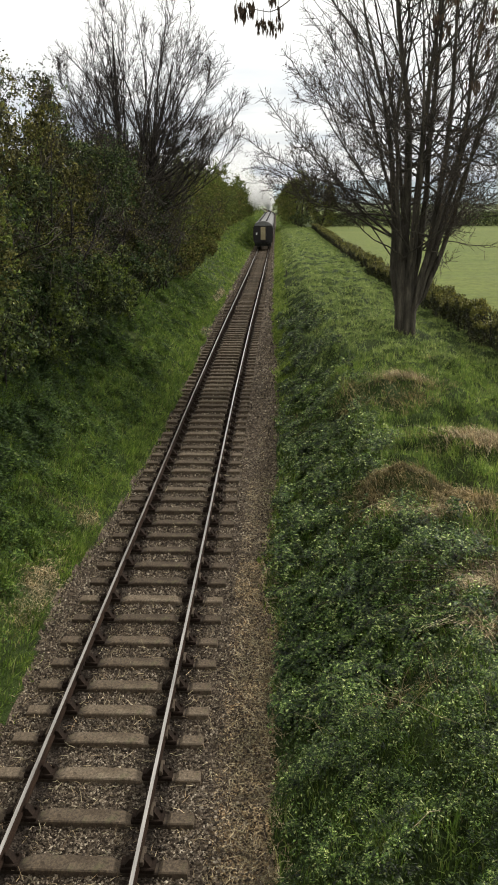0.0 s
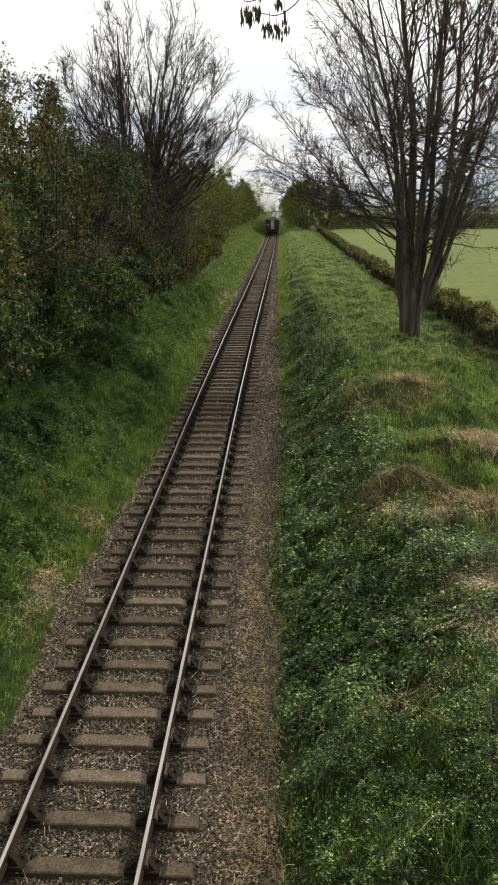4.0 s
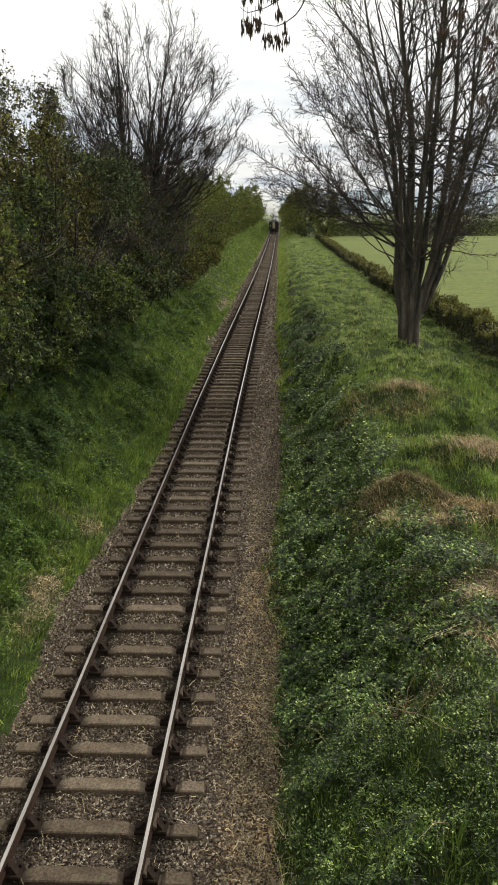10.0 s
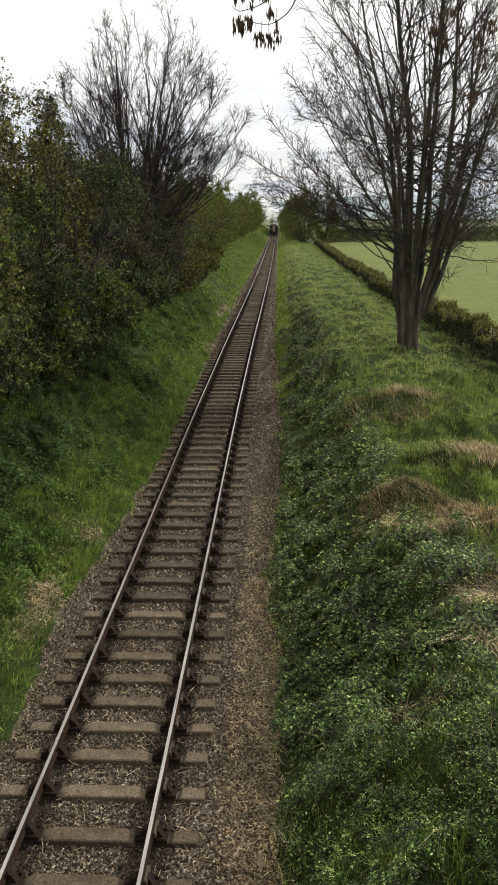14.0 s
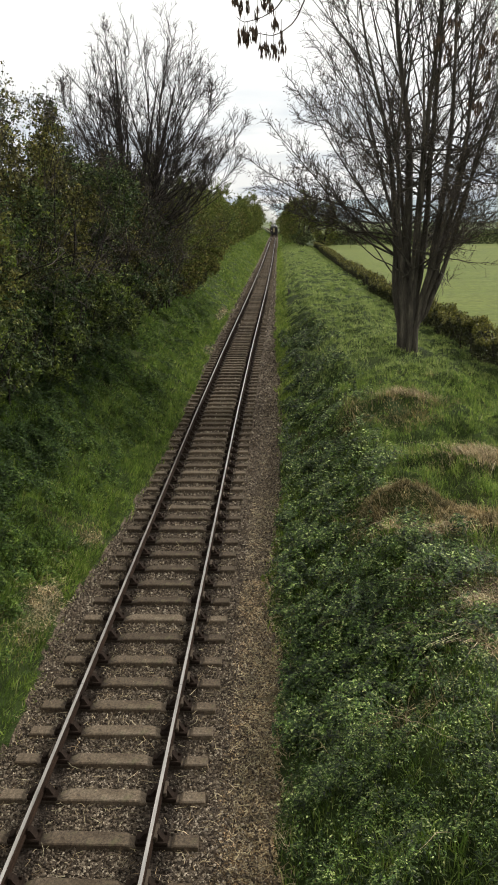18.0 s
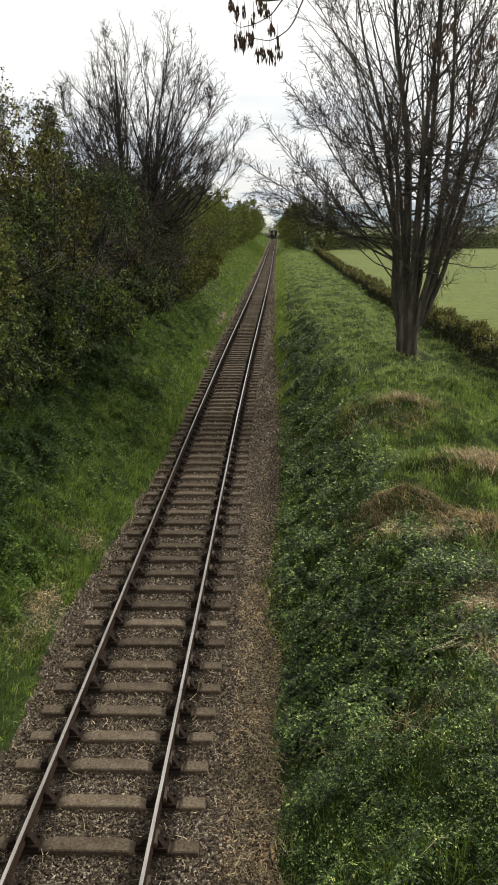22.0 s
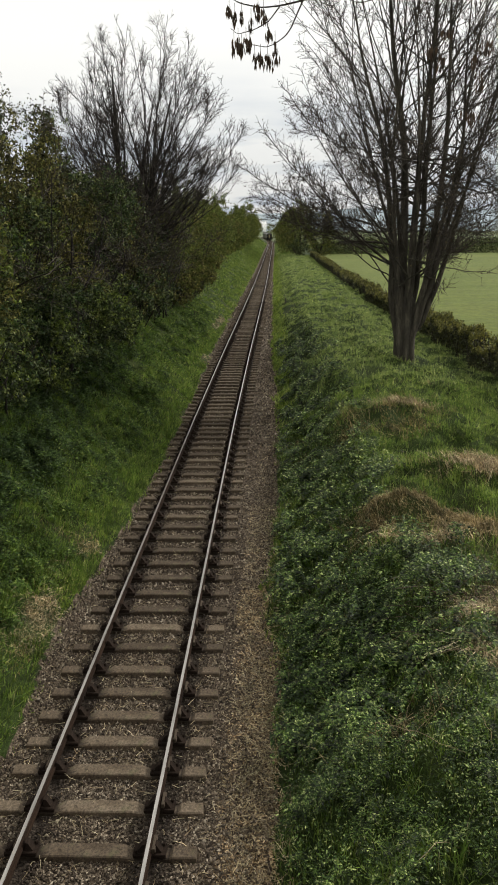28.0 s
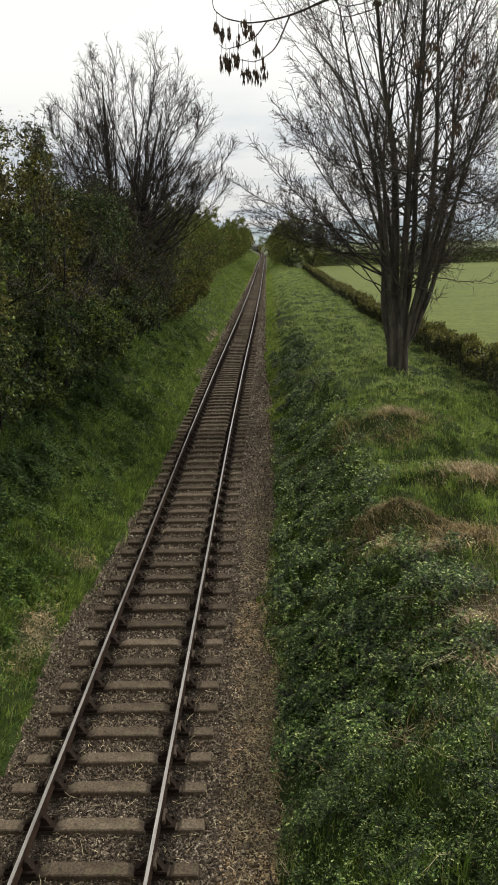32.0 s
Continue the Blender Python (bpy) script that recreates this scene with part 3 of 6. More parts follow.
def stone_mesh(P, size, rng, corners):
    """Angular stones: uneven octahedra near by, tetrahedra further off."""
    n = len(P)
    if corners == 6:
        base = np.array([(1, 0, 0), (0, 1, 0), (-1, 0, 0), (0, -1, 0), (0, 0, 0.8), (0, 0, -0.8)], float)
        f = np.array([(0, 1, 4), (1, 2, 4), (2, 3, 4), (3, 0, 4), (1, 0, 5), (0, 3, 5)])
    else:
        base = np.array([(1, 0, -0.4), (-0.6, 0.9, -0.4), (-0.6, -0.9, -0.4), (0, 0, 0.8)], float)
        f = np.array([(0, 1, 3), (1, 2, 3), (2, 0, 3)])
    v = base[None] * 0.5 + rng.uniform(-0.22, 0.22, (n, len(base), 3))
    v = v * (size[:, None] * rng.uniform(0.75, 1.3, (n, 3)))[:, None, :] * 1.2
    a, t = rng.uniform(0, 2 * np.pi, n), rng.uniform(-0.6, 0.6, n)
    c, s_ = np.cos(a)[:, None], np.sin(a)[:, None]
    x, y, z = v[..., 0], v[..., 1], v[..., 2]
    y, z = y * np.cos(t)[:, None] - z * np.sin(t)[:, None], y * np.sin(t)[:, None] + z * np.cos(t)[:, None]
    v = np.stack([x * c - y * s_, x * s_ + y * c, z], -1) + P[:, None, :]
    return v.reshape(-1, 3), (f[None] + len(base) * np.arange(n)[:, None, None]).reshape(-1, 3)


def build_ballast():
    rng = np.random.default_rng(21)
    for a, b, n, sz, corners in ((4.6, 9, 30000, 0.025, 6), (9, 13, 30000, 0.028, 4), (13, 24, 38000, 0.034, 4), (24, 48, 20000, 0.056, 4), (48, 120, 12000, 0.10, 4)):
        y = a + (b - a) * rng.random(n)
        l, r = bed_left(y) - 0.1, bed_right(y) + 0.12
        x = l + (r - l) * rng.random(n)
        S = np.array(SLEEPERS)
        near = np.abs(y[:, None] - S[None, (S > a - 1) & (S < b + 1)]).min(1)
        keep = (near > 0.110) | (np.abs(x) > 1.33)
        keep &= np.abs(np.abs(x) - GAUGE_HALF) > 0.05
        x, y = x[keep], y[keep]
        s = sz * rng.uniform(0.55, 1.35, len(x))
        z = -0.078 + 0.012 * rng.standard_normal(len(x)) + np.where(np.abs(x) > 1.35, 0.010, 0)
        V, F = stone_mesh(np.c_[x, y, z], s, rng, corners)
        ob = put("ballast", mesh_of("ballast", V, F, M["stones"]))
        tagged(ob, "loose brown-grey crushed stone ballast between the sleepers", "ballast", kind="stuff")


build_ballast()

# ======== plants ========
def leaf_quads(P, size, rng, flat=0.0, fold=0.25, aspect=0.55, up=None, plain=False, way=None):
    """Folded leaf blades, two triangles each, at the points P. flat: how far they lie level."""
    n = len(P)
    d = rng.standard_normal((n, 3))
    d[:, 2] *= 1 - flat
    if up is not None:
        d[:, 2] += up
    if way is not None:
        d = way + 0.3 * d
    d /= np.linalg.norm(d, axis=1)[:, None]
    o = rng.standard_normal((n, 3))
    o[:, 2] *= 1 - flat
    if way is not None:
        o = np.array([0, 0, 1.0]) + 0.3 * o
    w = np.cross(d, o)
    if flat:
        w[:, 2] *= 1 - 0.7 * flat
    w /= np.linalg.norm(w, axis=1)[:, None] + 1e-9
    nn = np.cross(d, w)
    L = size[:, None]
    a, b = P - d * L * 0.5, P + d * L * 0.5
    l = P - w * L * aspect * 0.5 + nn * L * fold * 0.3
    r = P + w * L * aspect * 0.5 + nn * L * fold * 0.3
    if plain:
        return np.stack([a, P + w * L * 0.5, b - w * L * 0.35], 1).reshape(-1, 3), np.arange(3 * n).reshape(-1, 3)
    V = np.stack([a, l, b, r], 1).reshape(-1, 3)
    k = 4 * np.arange(n)[:, None]
    F = np.concatenate([k + [0, 2, 1], k + [0, 3, 2]], 1).reshape(-1, 3)
    return V, F


def blades(P, h, w, rng, lean=0.5, bias=(0, 0), plain=False):
    """Bent grass blades, three triangles each, or one each far off."""
    n = len(P)
    a = rng.uniform(0, 2 * np.pi, n)
    side = np.c_[np.cos(a), np.sin(a), np.zeros(n)]
    b = rng.uniform(0, 2 * np.pi, n)
    ln = np.abs(rng.normal(0, lean, n))
    tip = np.c_[np.cos(b) * ln + bias[0], np.sin(b) * ln + bias[1], np.zeros(n)] * h[:, None]
    up = np.array([0, 0, 1.0]) * h[:, None]
    v0, v1 = P - side * w[:, None] / 2, P + side * w[:, None] / 2
    mid = P + up * 0.6 + tip * 0.35
    v2, v3 = mid - side * w[:, None] * 0.4, mid + side * w[:, None] * 0.4
    v4 = P + up * np.clip(1 - 0.35 * ln, 0.3, 1)[:, None] + tip
    if plain:
        return np.stack([v0, v1, v4], 1).reshape(-1, 3), np.arange(3 * n).reshape(-1, 3)
    V = np.stack([v0, v1, v2, v3, v4], 1).reshape(-1, 3)
    k = 5 * np.arange(n)[:, None]
    F = np.concatenate([k + [0, 1, 3], k + [0, 3, 2], k + [2, 3, 4]], 1).reshape(-1, 3)
    return V, F


def tubes(lines, sides=5, mat_r=None):
    """Tapered tubes along polylines: a list of (points, radii)."""
    VV, FF, base = [], [], 0
    for pts, rad in lines:
        pts, rad = np.asarray(pts, float), np.asarray(rad, float)
        k = sides if rad[0] > 0.03 else (4 if rad[0] > 0.015 else 3)
        if rad[0] > 0.15:
            k = 10
        tan = np.gradient(pts, axis=0)
        tan /= np.linalg.norm(tan, axis=1)[:, None] + 1e-9
        ref = np.array([1.0, 0.2, 0.1]) if abs(tan[0][0]) < 0.8 else np.array([0, 1.0, 0.1])
        u = np.cross(tan, ref)
        u /= np.linalg.norm(u, axis=1)[:, None] + 1e-9
        v = np.cross(tan, u)
        ang = 2 * np.pi * np.arange(k) / k
        ring = pts[:, None] + rad[:, None, None] * (u[:, None] * np.cos(ang)[None, :, None] + v[:, None] * np.sin(ang)[None, :, None])
        VV.append(ring.reshape(-1, 3))
        m = len(pts)
        i, j = np.meshgrid(np.arange(m - 1), np.arange(k), indexing="ij")
        a, b = (i * k + j).ravel(), (i * k + (j + 1) % k).ravel()
        FF.append(np.c_[a, b, b + k, a + k] + base)
        base += m * k
    return np.concatenate(VV), np.concatenate(FF)


def grow(start, way, length, r0, r1, rng, steps=6, wander=0.12, lift=0.0):
    """One branch as a polyline that wanders and bends up (or down)."""
    p, d = np.array(start, float), np.array(way, float)
    d /= np.linalg.norm(d)
    pts = [p.copy()]
    for k in range(steps):
        d = d + rng.normal(0, wander, 3) + np.array([0, 0, lift])
        d /= np.linalg.norm(d)
        p = p + d * length / steps
        pts.append(p.copy())
    return np.array(pts), np.linspace(r0, r1, steps + 1)


def offshoots(parents, per, length, ratio, spread, rng, lo=0.25, hi=1.0, lift=0.05, rmin=0.006, steps=5, wander=0.12, up=0.25, out_from=None, jitter=0.35):
    """Side branches along each of the parents."""
    out = []
    for pts, rad in parents:
        n = max(1, int(rng.poisson(per)))
        plen = np.linalg.norm(np.diff(pts, axis=0), axis=1).sum()
        for _ in range(n):
            f = rng.uniform(lo, hi)
            k = f * (len(pts) - 1)
            i = min(int(k), len(pts) - 2)
            p = pts[i] + (pts[i + 1] - pts[i]) * (k - i)
            r = rad[i] + (rad[i + 1] - rad[i]) * (k - i)
            t = pts[i + 1] - pts[i]
            t /= np.linalg.norm(t)
            s = rng.standard_normal(3)
            if out_from is not None:
                o = p - np.asarray(out_from)
                o[2] *= 0.2
                s = s + 1.2 * o / (np.linalg.norm(o) + 1e-6)
            s -= t * s.dot(t)
            s /= np.linalg.norm(s)
            w = t * math.cos(spread) + s * math.sin(spread) + np.array([0, 0, up])
            L = length * (1 - 0.55 * f) * rng.uniform(1 - jitter, 1 + jitter)
            out.append(grow(p, w, L, max(r * ratio, rmin), rmin * 0.6, rng, steps, wander, lift))
    return out


def tips(lines, k=1):
    return np.array([pts[-1 - j] for pts, _ in lines for j in range(k)])


def crown_points(n, centre, radii, rng, lumps=14, hollow=0.55):
    """Points of an uneven crown: separate lumps on an ellipsoid, each clothed above and outside with arching sprays of leaves."""
    centre, radii = np.asarray(centre, float), np.asarray(radii, float)
    d = rng.standard_normal((lumps, 3))
    d[:, 2] = d[:, 2] * 0.95 + 0.05
    d /= np.linalg.norm(d, axis=1)[:, None]
    lc = centre + d * radii * rng.uniform(0.5, 0.88, (lumps, 1))
    lr = rng.uniform(0.7, 1.25, lumps) * (1.15 if lumps < 25 else 2.1) / math.sqrt(lumps)
    per = 30
    m = n // per + 1
    which = rng.integers(0, lumps, m)
    q = rng.standard_normal((m, 3)) + 0.7 * d[which] + [0, 0, 0.45]
    q /= np.linalg.norm(q, axis=1)[:, None]
    rr = (hollow + (1 - hollow) * rng.random(m) ** 0.5) * (1 + 0.10 * rng.standard_normal(m))
    sc = lc[which] + q * (radii * lr[which][:, None]) * rr[:, None]
    way = q * 0.8 + rng.normal(0, 0.55, (m, 3)) + [0, 0, 0.15]
    way /= np.linalg.norm(way, axis=1)[:, None]
    long = 0.20 * radii.mean() * rng.uniform(0.5, 1.5, (m, 1, 1))
    t = rng.random((m, per, 1))
    P = sc[:, None] + way[:, None] * long * (t - 0.3) - np.array([0, 0, 0.30]) * long * t ** 2
    P = P + rng.standard_normal((m, per, 3)) * long * (0.20 - 0.13 * t)
    return P.reshape(-1, 3)[:n]


def bush(name, x, y, w, d, h, leaf, n, mats, label, category, seed, group="", sprigs=60, base=None, lumps=20, zlift=0.45, plain=False):
    """A shrub: stems from the ground, shoots sticking out, and a crown of leaves in lumps."""
    rng = np.random.default_rng(seed)
    z = float(ground_z(x, y)) if base is None else base
    ob = empty_at(name, x, y, z)
    tagged(ob, label, category, group)
    stems = []
    for k in range(6):
        a = rng.uniform(0, 2 * np.pi)
        lean = rng.uniform(0.1, 0.6)
        stems.append(grow((0.3 * math.cos(a), 0.3 * math.sin(a), -0.1), (math.cos(a) * lean * w / h, math.sin(a) * lean * d / h, 1), h * rng.uniform(0.7, 1.0), 0.011 * h, 0.010, rng, 5, 0.1))
    br = offshoots(stems, 2.4, h * 0.45, 0.5, 0.7, rng, 0.2, 1, rmin=0.008, steps=4)
    c = np.array([0, 0, h * (zlift + 0.08)])
    P = crown_points(n, c, (w / 2, d / 2, h * 0.55), rng, lumps)
    lowest = np.asarray(ground_z(P[:, 0] + x, P[:, 1] + y)) - z
    P[:, 2] = np.maximum(P[:, 2], lowest + 0.05 + 0.3 * rng.random(n))
    sh = []
    for k in range(sprigs):
        p = P[rng.integers(0, n)]
        o = (p - c) / np.array([w, d, h])
        if np.linalg.norm(o) > 0.34:
            sh.append(grow(p - o * 0.4, o + np.array([0, 0, 0.35]), rng.uniform(0.5, 1.3) * min(1.2, h / 5), 0.010, 0.004, rng, 3, 0.15))
    V, F = tubes(stems + br + sh)
    tagged(put("branch_growth", mesh_of("branch_growth", V, F, M["bark_dark"], True), ob, "dark thin woody branches"), kind="stuff")
    split = n if len(mats) == 1 else int(n * 0.72)
    if sh:
        extra = np.concatenate([pts[1:] for pts, _ in sh])
        extra = np.repeat(extra, 5, 0) + rng.normal(0, 0.07, (len(extra) * 5, 3))
        Q = np.concatenate([P[split:], extra])
    else:
        Q = P[split:]
    s = leaf * rng.uniform(0.6, 1.4, split)
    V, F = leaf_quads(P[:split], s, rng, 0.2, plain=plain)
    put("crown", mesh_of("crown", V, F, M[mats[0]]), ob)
    if len(Q):
        V, F = leaf_quads(Q, leaf * rng.uniform(0.6, 1.3, len(Q)), rng, 0.2, plain=plain)
        put("young_leaves", mesh_of("young_leaves", V, F, M[mats[-1]]), ob, "lighter young leaves" if len(mats) > 1 else "")
    return ob


def build_left_side():
    """Bushes and small trees along the top of the steep bank."""
    dark = "dense dark green bramble and hawthorn bush on the cutting bank"
    rng = np.random.default_rng(3)
    kinds = (("bush_dark", "bush_fresh"), ("bush_olive", "bush_fresh"), ("bush_dark", "ivy_bright"), ("bush_dark", "bush_brown"))
    y, k = 16.5, 0
    while y < 66:
        mats = kinds[k % 4] if y < 34 else (("bush_dark", "bush_brown"), ("bush_dark", "ivy_bright"), ("bush_olive", "bush_brown"))[k % 3]
        bush("bush", -6.9 + rng.uniform(-0.35, 0.35), y, 4.6, 5.0, rng.uniform(5.6, 6.6), 0.070 + 0.0009 * y, 14500, mats, dark, "bush", 100 + k, "bushes on the bank", 60, lumps=11, plain=True)
        y += 3.2
        k += 1
    # bramble skirt lower down the near bank
    for k in range(26):
        bush("bramble", -5.15 + 0.022 * k + rng.uniform(-0.25, 0.25), 15.5 + 2.6 * k, 3.0, 3.8, rng.uniform(2.2, 3.2) if k < 14 else rng.uniform(1.5, 2.3), 0.09 + 0.0024 * k, 6500, ("bush_dark", ("bush_fresh" if k < 9 else "bush_olive") if k % 2 else "ivy_bright") if k < 14 else ("bush_olive", "far_tree"), "low dark green bramble sprawling down the bank", "bramble", 170 + k, "brambles on the bank", 40, lumps=18, plain=True)
    for k in range(7):
        bush("bramble", -6.1 + rng.uniform(-0.2, 0.2), 12.5 + 2.5 * k, 3.0, 3.6, rng.uniform(2.4, 3.0), 0.085, 5500, ("ivy_bright", "bush_dark"), "glossy dark ivy and bramble under the bushes", "bramble", 250 + k, "brambles on the bank", 30, lumps=12, plain=True)
    # taller growth behind
    for k, (x, y, w, d, h) in enumerate(((-6.9, 31.5, 4.4, 4.4, 7.3), (-7.2, 27.5, 4.4, 4.4, 7.2), (-9.2, 22, 6, 6, 8.2), (-9.2, 27, 6, 6, 8.8), (-9.6, 32, 6, 6, 9.0), (-9.4, 37, 6, 6, 8.4), (-9.6, 43, 6, 6, 7.6), (-9.6, 50, 6, 6, 7.4), (-9.4, 57, 6, 6, 7.6))):
        bush("tall_bush", x, y, w, d, h, 0.115, 11500, ("bush_dark", "bush_brown") if y > 35 else ("bush_olive", "bush_brown"), "tall dark hawthorn bush with fresh olive spring shoots", "bush", 140 + k, "bushes on the bank", 90, plain=True)
    # long tall hedge of young trees, running on beside the line
    for k, (x, y, h) in enumerate(((-6.5, 46.5, 5.8), (-6.2, 50.5, 6.2), (-6.3, 54.0, 6.8), (-6.5, 57.5, 7.0))):
        bush("hedge_tree", x, y, 4.4, 5.4, h, 0.13, 8500, ("bush_dark", "bush_olive") if k < 2 else ("bush_olive", "far_tree"), "ivy-clad olive-green young tree in the tall hedge", "tree", 240 + k, "tall hedge beside the line", 50, plain=True)
    for k in range(30):
        y = 61 + k * 5.6
        h = 7.4 + 1.3 * math.sin(k * 1.7) + rng.uniform(-0.7, 0.9) - 0.011 * (y - 60)
        bush("hedge_tree", -6.9 + rng.uniform(-0.7, 0.5), y, rng.uniform(4.6, 5.8), 6.6, h, 0.09 + 0.0007 * y, 9000, ("far_tree", "bush_fresh") if k % 3 else ("bush_olive", "far_tree"),
             "olive-green young tree in the tall hedge above the line", "tree", 200 + k, "tall hedge beside the line", 40, lumps=30, plain=True)


build_left_side()


def build_far_woods():
    for k, (x, y, w, d, h) in enumerate(((-6.0, 238, 8.4, 12, 10.8), (-6.4, 256, 8.4, 12, 9), (-6.4, 278, 8, 16, 8), (-6.4, 305, 8, 18, 8), (-6.6, 340, 8, 20, 8), (-7.4, 380, 8, 24, 8), (-9, 425, 8, 26, 8), (-12, 480, 8, 30, 8), (-16, 540, 9, 34, 8))):
        bush("field_tree", x - 0.4, y, w * 0.8, d, h, 0.24, 7000, ("far_tree",), "rounded olive-green tree beside the distant line", "tree", 300 + k, "trees by the distant line", 20, lumps=32, plain=True)
    for k, (x, y, w, d, h) in enumerate(((7.2, 188, 9.0, 9, 11.4), (11.8, 191, 7, 9, 9.5), (6.2, 206, 7.5, 12, 9.5), (6.2, 240, 7.5, 16, 9), (6.2, 280, 7.5, 20, 8.5), (6, 325, 7.5, 24, 8), (5.6, 370, 7.5, 26, 8), (4, 420, 8, 28, 7.5), (0, 480, 8, 30, 7.5))):
        bush("field_tree", x, y, w, d, h, 0.19 if y < 210 else 0.24, 19000 if y < 210 else 7000, ("far_tree", "bush_olive"), "rounded olive-green tree beside the distant line", "tree", 320 + k, "trees by the distant line", 20, lumps=32, plain=True)
    bush("bramble_bush", 7.0, 178, 5.5, 6, 3.6, 0.26, 3000, ("bush_dark",), "low dark bramble thicket at the foot of the trees", "bush", 340, "", 10)


build_far_woods()


def build_hedges():
    """Clipped field hedge along the right of the line, in lengths, and the hedges across the fields."""
    rng = np.random.default_rng(31)
    y, k = 24.0, 0
    while y < 178:
        L = 4.0 if y < 70 else 9.0
        n = 5200
        Y = y + L * rng.random(n)
        hgt = np.interp(y, [30, 60], [1.3, 0.95]) * (1 + 0.24 * value_noise(Y * 0.45, 0.0, 40) + 0.20 * value_noise(Y * 1.3, 0.0, 41))
        w = 0.50 * (1 + 0.35 * value_noise(Y * 0.8, 3.0, 42))
        t = rng.random(n)
        a = rng.uniform(-1, 1, n)
        X = hedge_line(Y) + np.where(t < 0.55, np.sign(a) * w * (0.8 + 0.25 * rng.random(n)), a * w)
        gz = ground_z(X, Y)
        Z = gz + np.where(t < 0.55, rng.random(n) * hgt, hgt * (0.9 + 0.22 * rng.random(n) ** 2))
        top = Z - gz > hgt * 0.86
        ob = empty_at("hedge", float(hedge_line(y + L / 2)), y + L / 2, float(ground_z(hedge_line(y + L / 2), y + L / 2)))
        tagged(ob, "clipped brown-green field hedge, yellowish along the top", "hedge", "hedge along the field")
        O = np.array(ob.matrix_basis.translation)
        P = np.c_[X, Y, Z] - O
        lf = 0.07 + 0.0010 * y
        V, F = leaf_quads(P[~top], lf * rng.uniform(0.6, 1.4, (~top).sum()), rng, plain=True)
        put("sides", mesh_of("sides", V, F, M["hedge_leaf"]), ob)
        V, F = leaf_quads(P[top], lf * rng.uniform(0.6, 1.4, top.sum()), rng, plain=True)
        put("top_leaves", mesh_of("top_leaves", V, F, M["hedge_top"]), ob, "lighter yellow-green leaves on the hedge top")
        st = []
        for q in range(int(L * 9)):
            yy = y + L * rng.random()
            xx = float(hedge_line(yy)) + rng.uniform(-0.45, 0.45)
            st.append(grow(np.array([xx, yy, float(ground_z(xx, yy)) - 0.05]) - O, (rng.normal(0, 0.2), rng.normal(0, 0.2), 1), rng.uniform(1.1, 1.6), 0.022, 0.008, rng, 4, 0.15))
        V, F = tubes(st)
        put("stem_tangle", mesh_of("stem_tangle", V, F, M["bark_dark"]), ob)
        y += L
        k += 1

    def cross_hedge(x0, x1, y0, y1, h, n, mat, label, seed):
        r = np.random.default_rng(seed)
        t = r.random(n)
        X, Y = x0 + (x1 - x0) * t + r.normal(0, 0.6, n), y0 + (y1 - y0) * t + r.normal(0, 0.6, n)
        hh = h * (1 + 0.3 * value_noise(X * 0.15, Y * 0.1, seed) + 0.15 * value_noise(X * 0.6, Y * 0.4, seed))
        Z = ground_z(X, Y) + hh * r.random(n) ** 0.85
        V, F = leaf_quads(np.c_[X, Y, Z], (0.16 + 0.0006 * Y) * r.uniform(0.7, 1.3, n), r, plain=True)
        tagged(put("field_hedge", mesh_of("field_hedge", V, F, M[mat])), label, "hedge", "hedges across the fields")
    cross_hedge(11, 75, 200, 214, 3.0, 36000, "bush_dark", "dark hedge across the pasture", 51)
    cross_hedge(75, 240, 214, 260, 3.2, 26000, "bush_dark", "dark hedge across the pasture", 52)
    cross_hedge(14, 300, 330, 360, 4.2, 14000, "hedge_leaf", "dark overgrown hedge between distant fields", 53)
    cross_hedge(10, 420, 520, 560, 6, 12000, "far_tree", "line of trees between distant fields", 54)
    cross_hedge(-160, 520, 760, 800, 8, 12000, "far_tree", "line of trees on the far side of the valley", 55)


build_hedges()


def build_hills():
    """Low hills on the skyline, coloured with the haze of distance."""
    for k, (y, x0, x1, h, seed) in enumerate(((1500, -1200, 1600, 22, 61), (2400, -2200, 2600, 52, 62))):
        xs = np.linspace(x0, x1, 120)
        V, F = [], []
        rows = 6
        for j in range(rows):
            f = j / (rows - 1)
            z = -22 + (h + 22 + 0.25 * h * value_noise(xs / 260.0, 0.5, seed) + 0.06 * h * value_noise(xs / 50.0, 0.5, seed)) * math.sin(f * math.pi / 2)
            V.append(np.c_[xs, np.full(120, y + 350 * f), z])
        V = np.concatenate(V)
        i, j = np.meshgrid(np.arange(119), np.arange(rows - 1))
        a = (j * 120 + i).ravel()
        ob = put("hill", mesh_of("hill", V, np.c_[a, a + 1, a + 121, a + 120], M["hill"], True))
        tagged(ob, "low skyline hills with blue-grey distance haze in their colour", "hill", kind="structure")


build_hills()


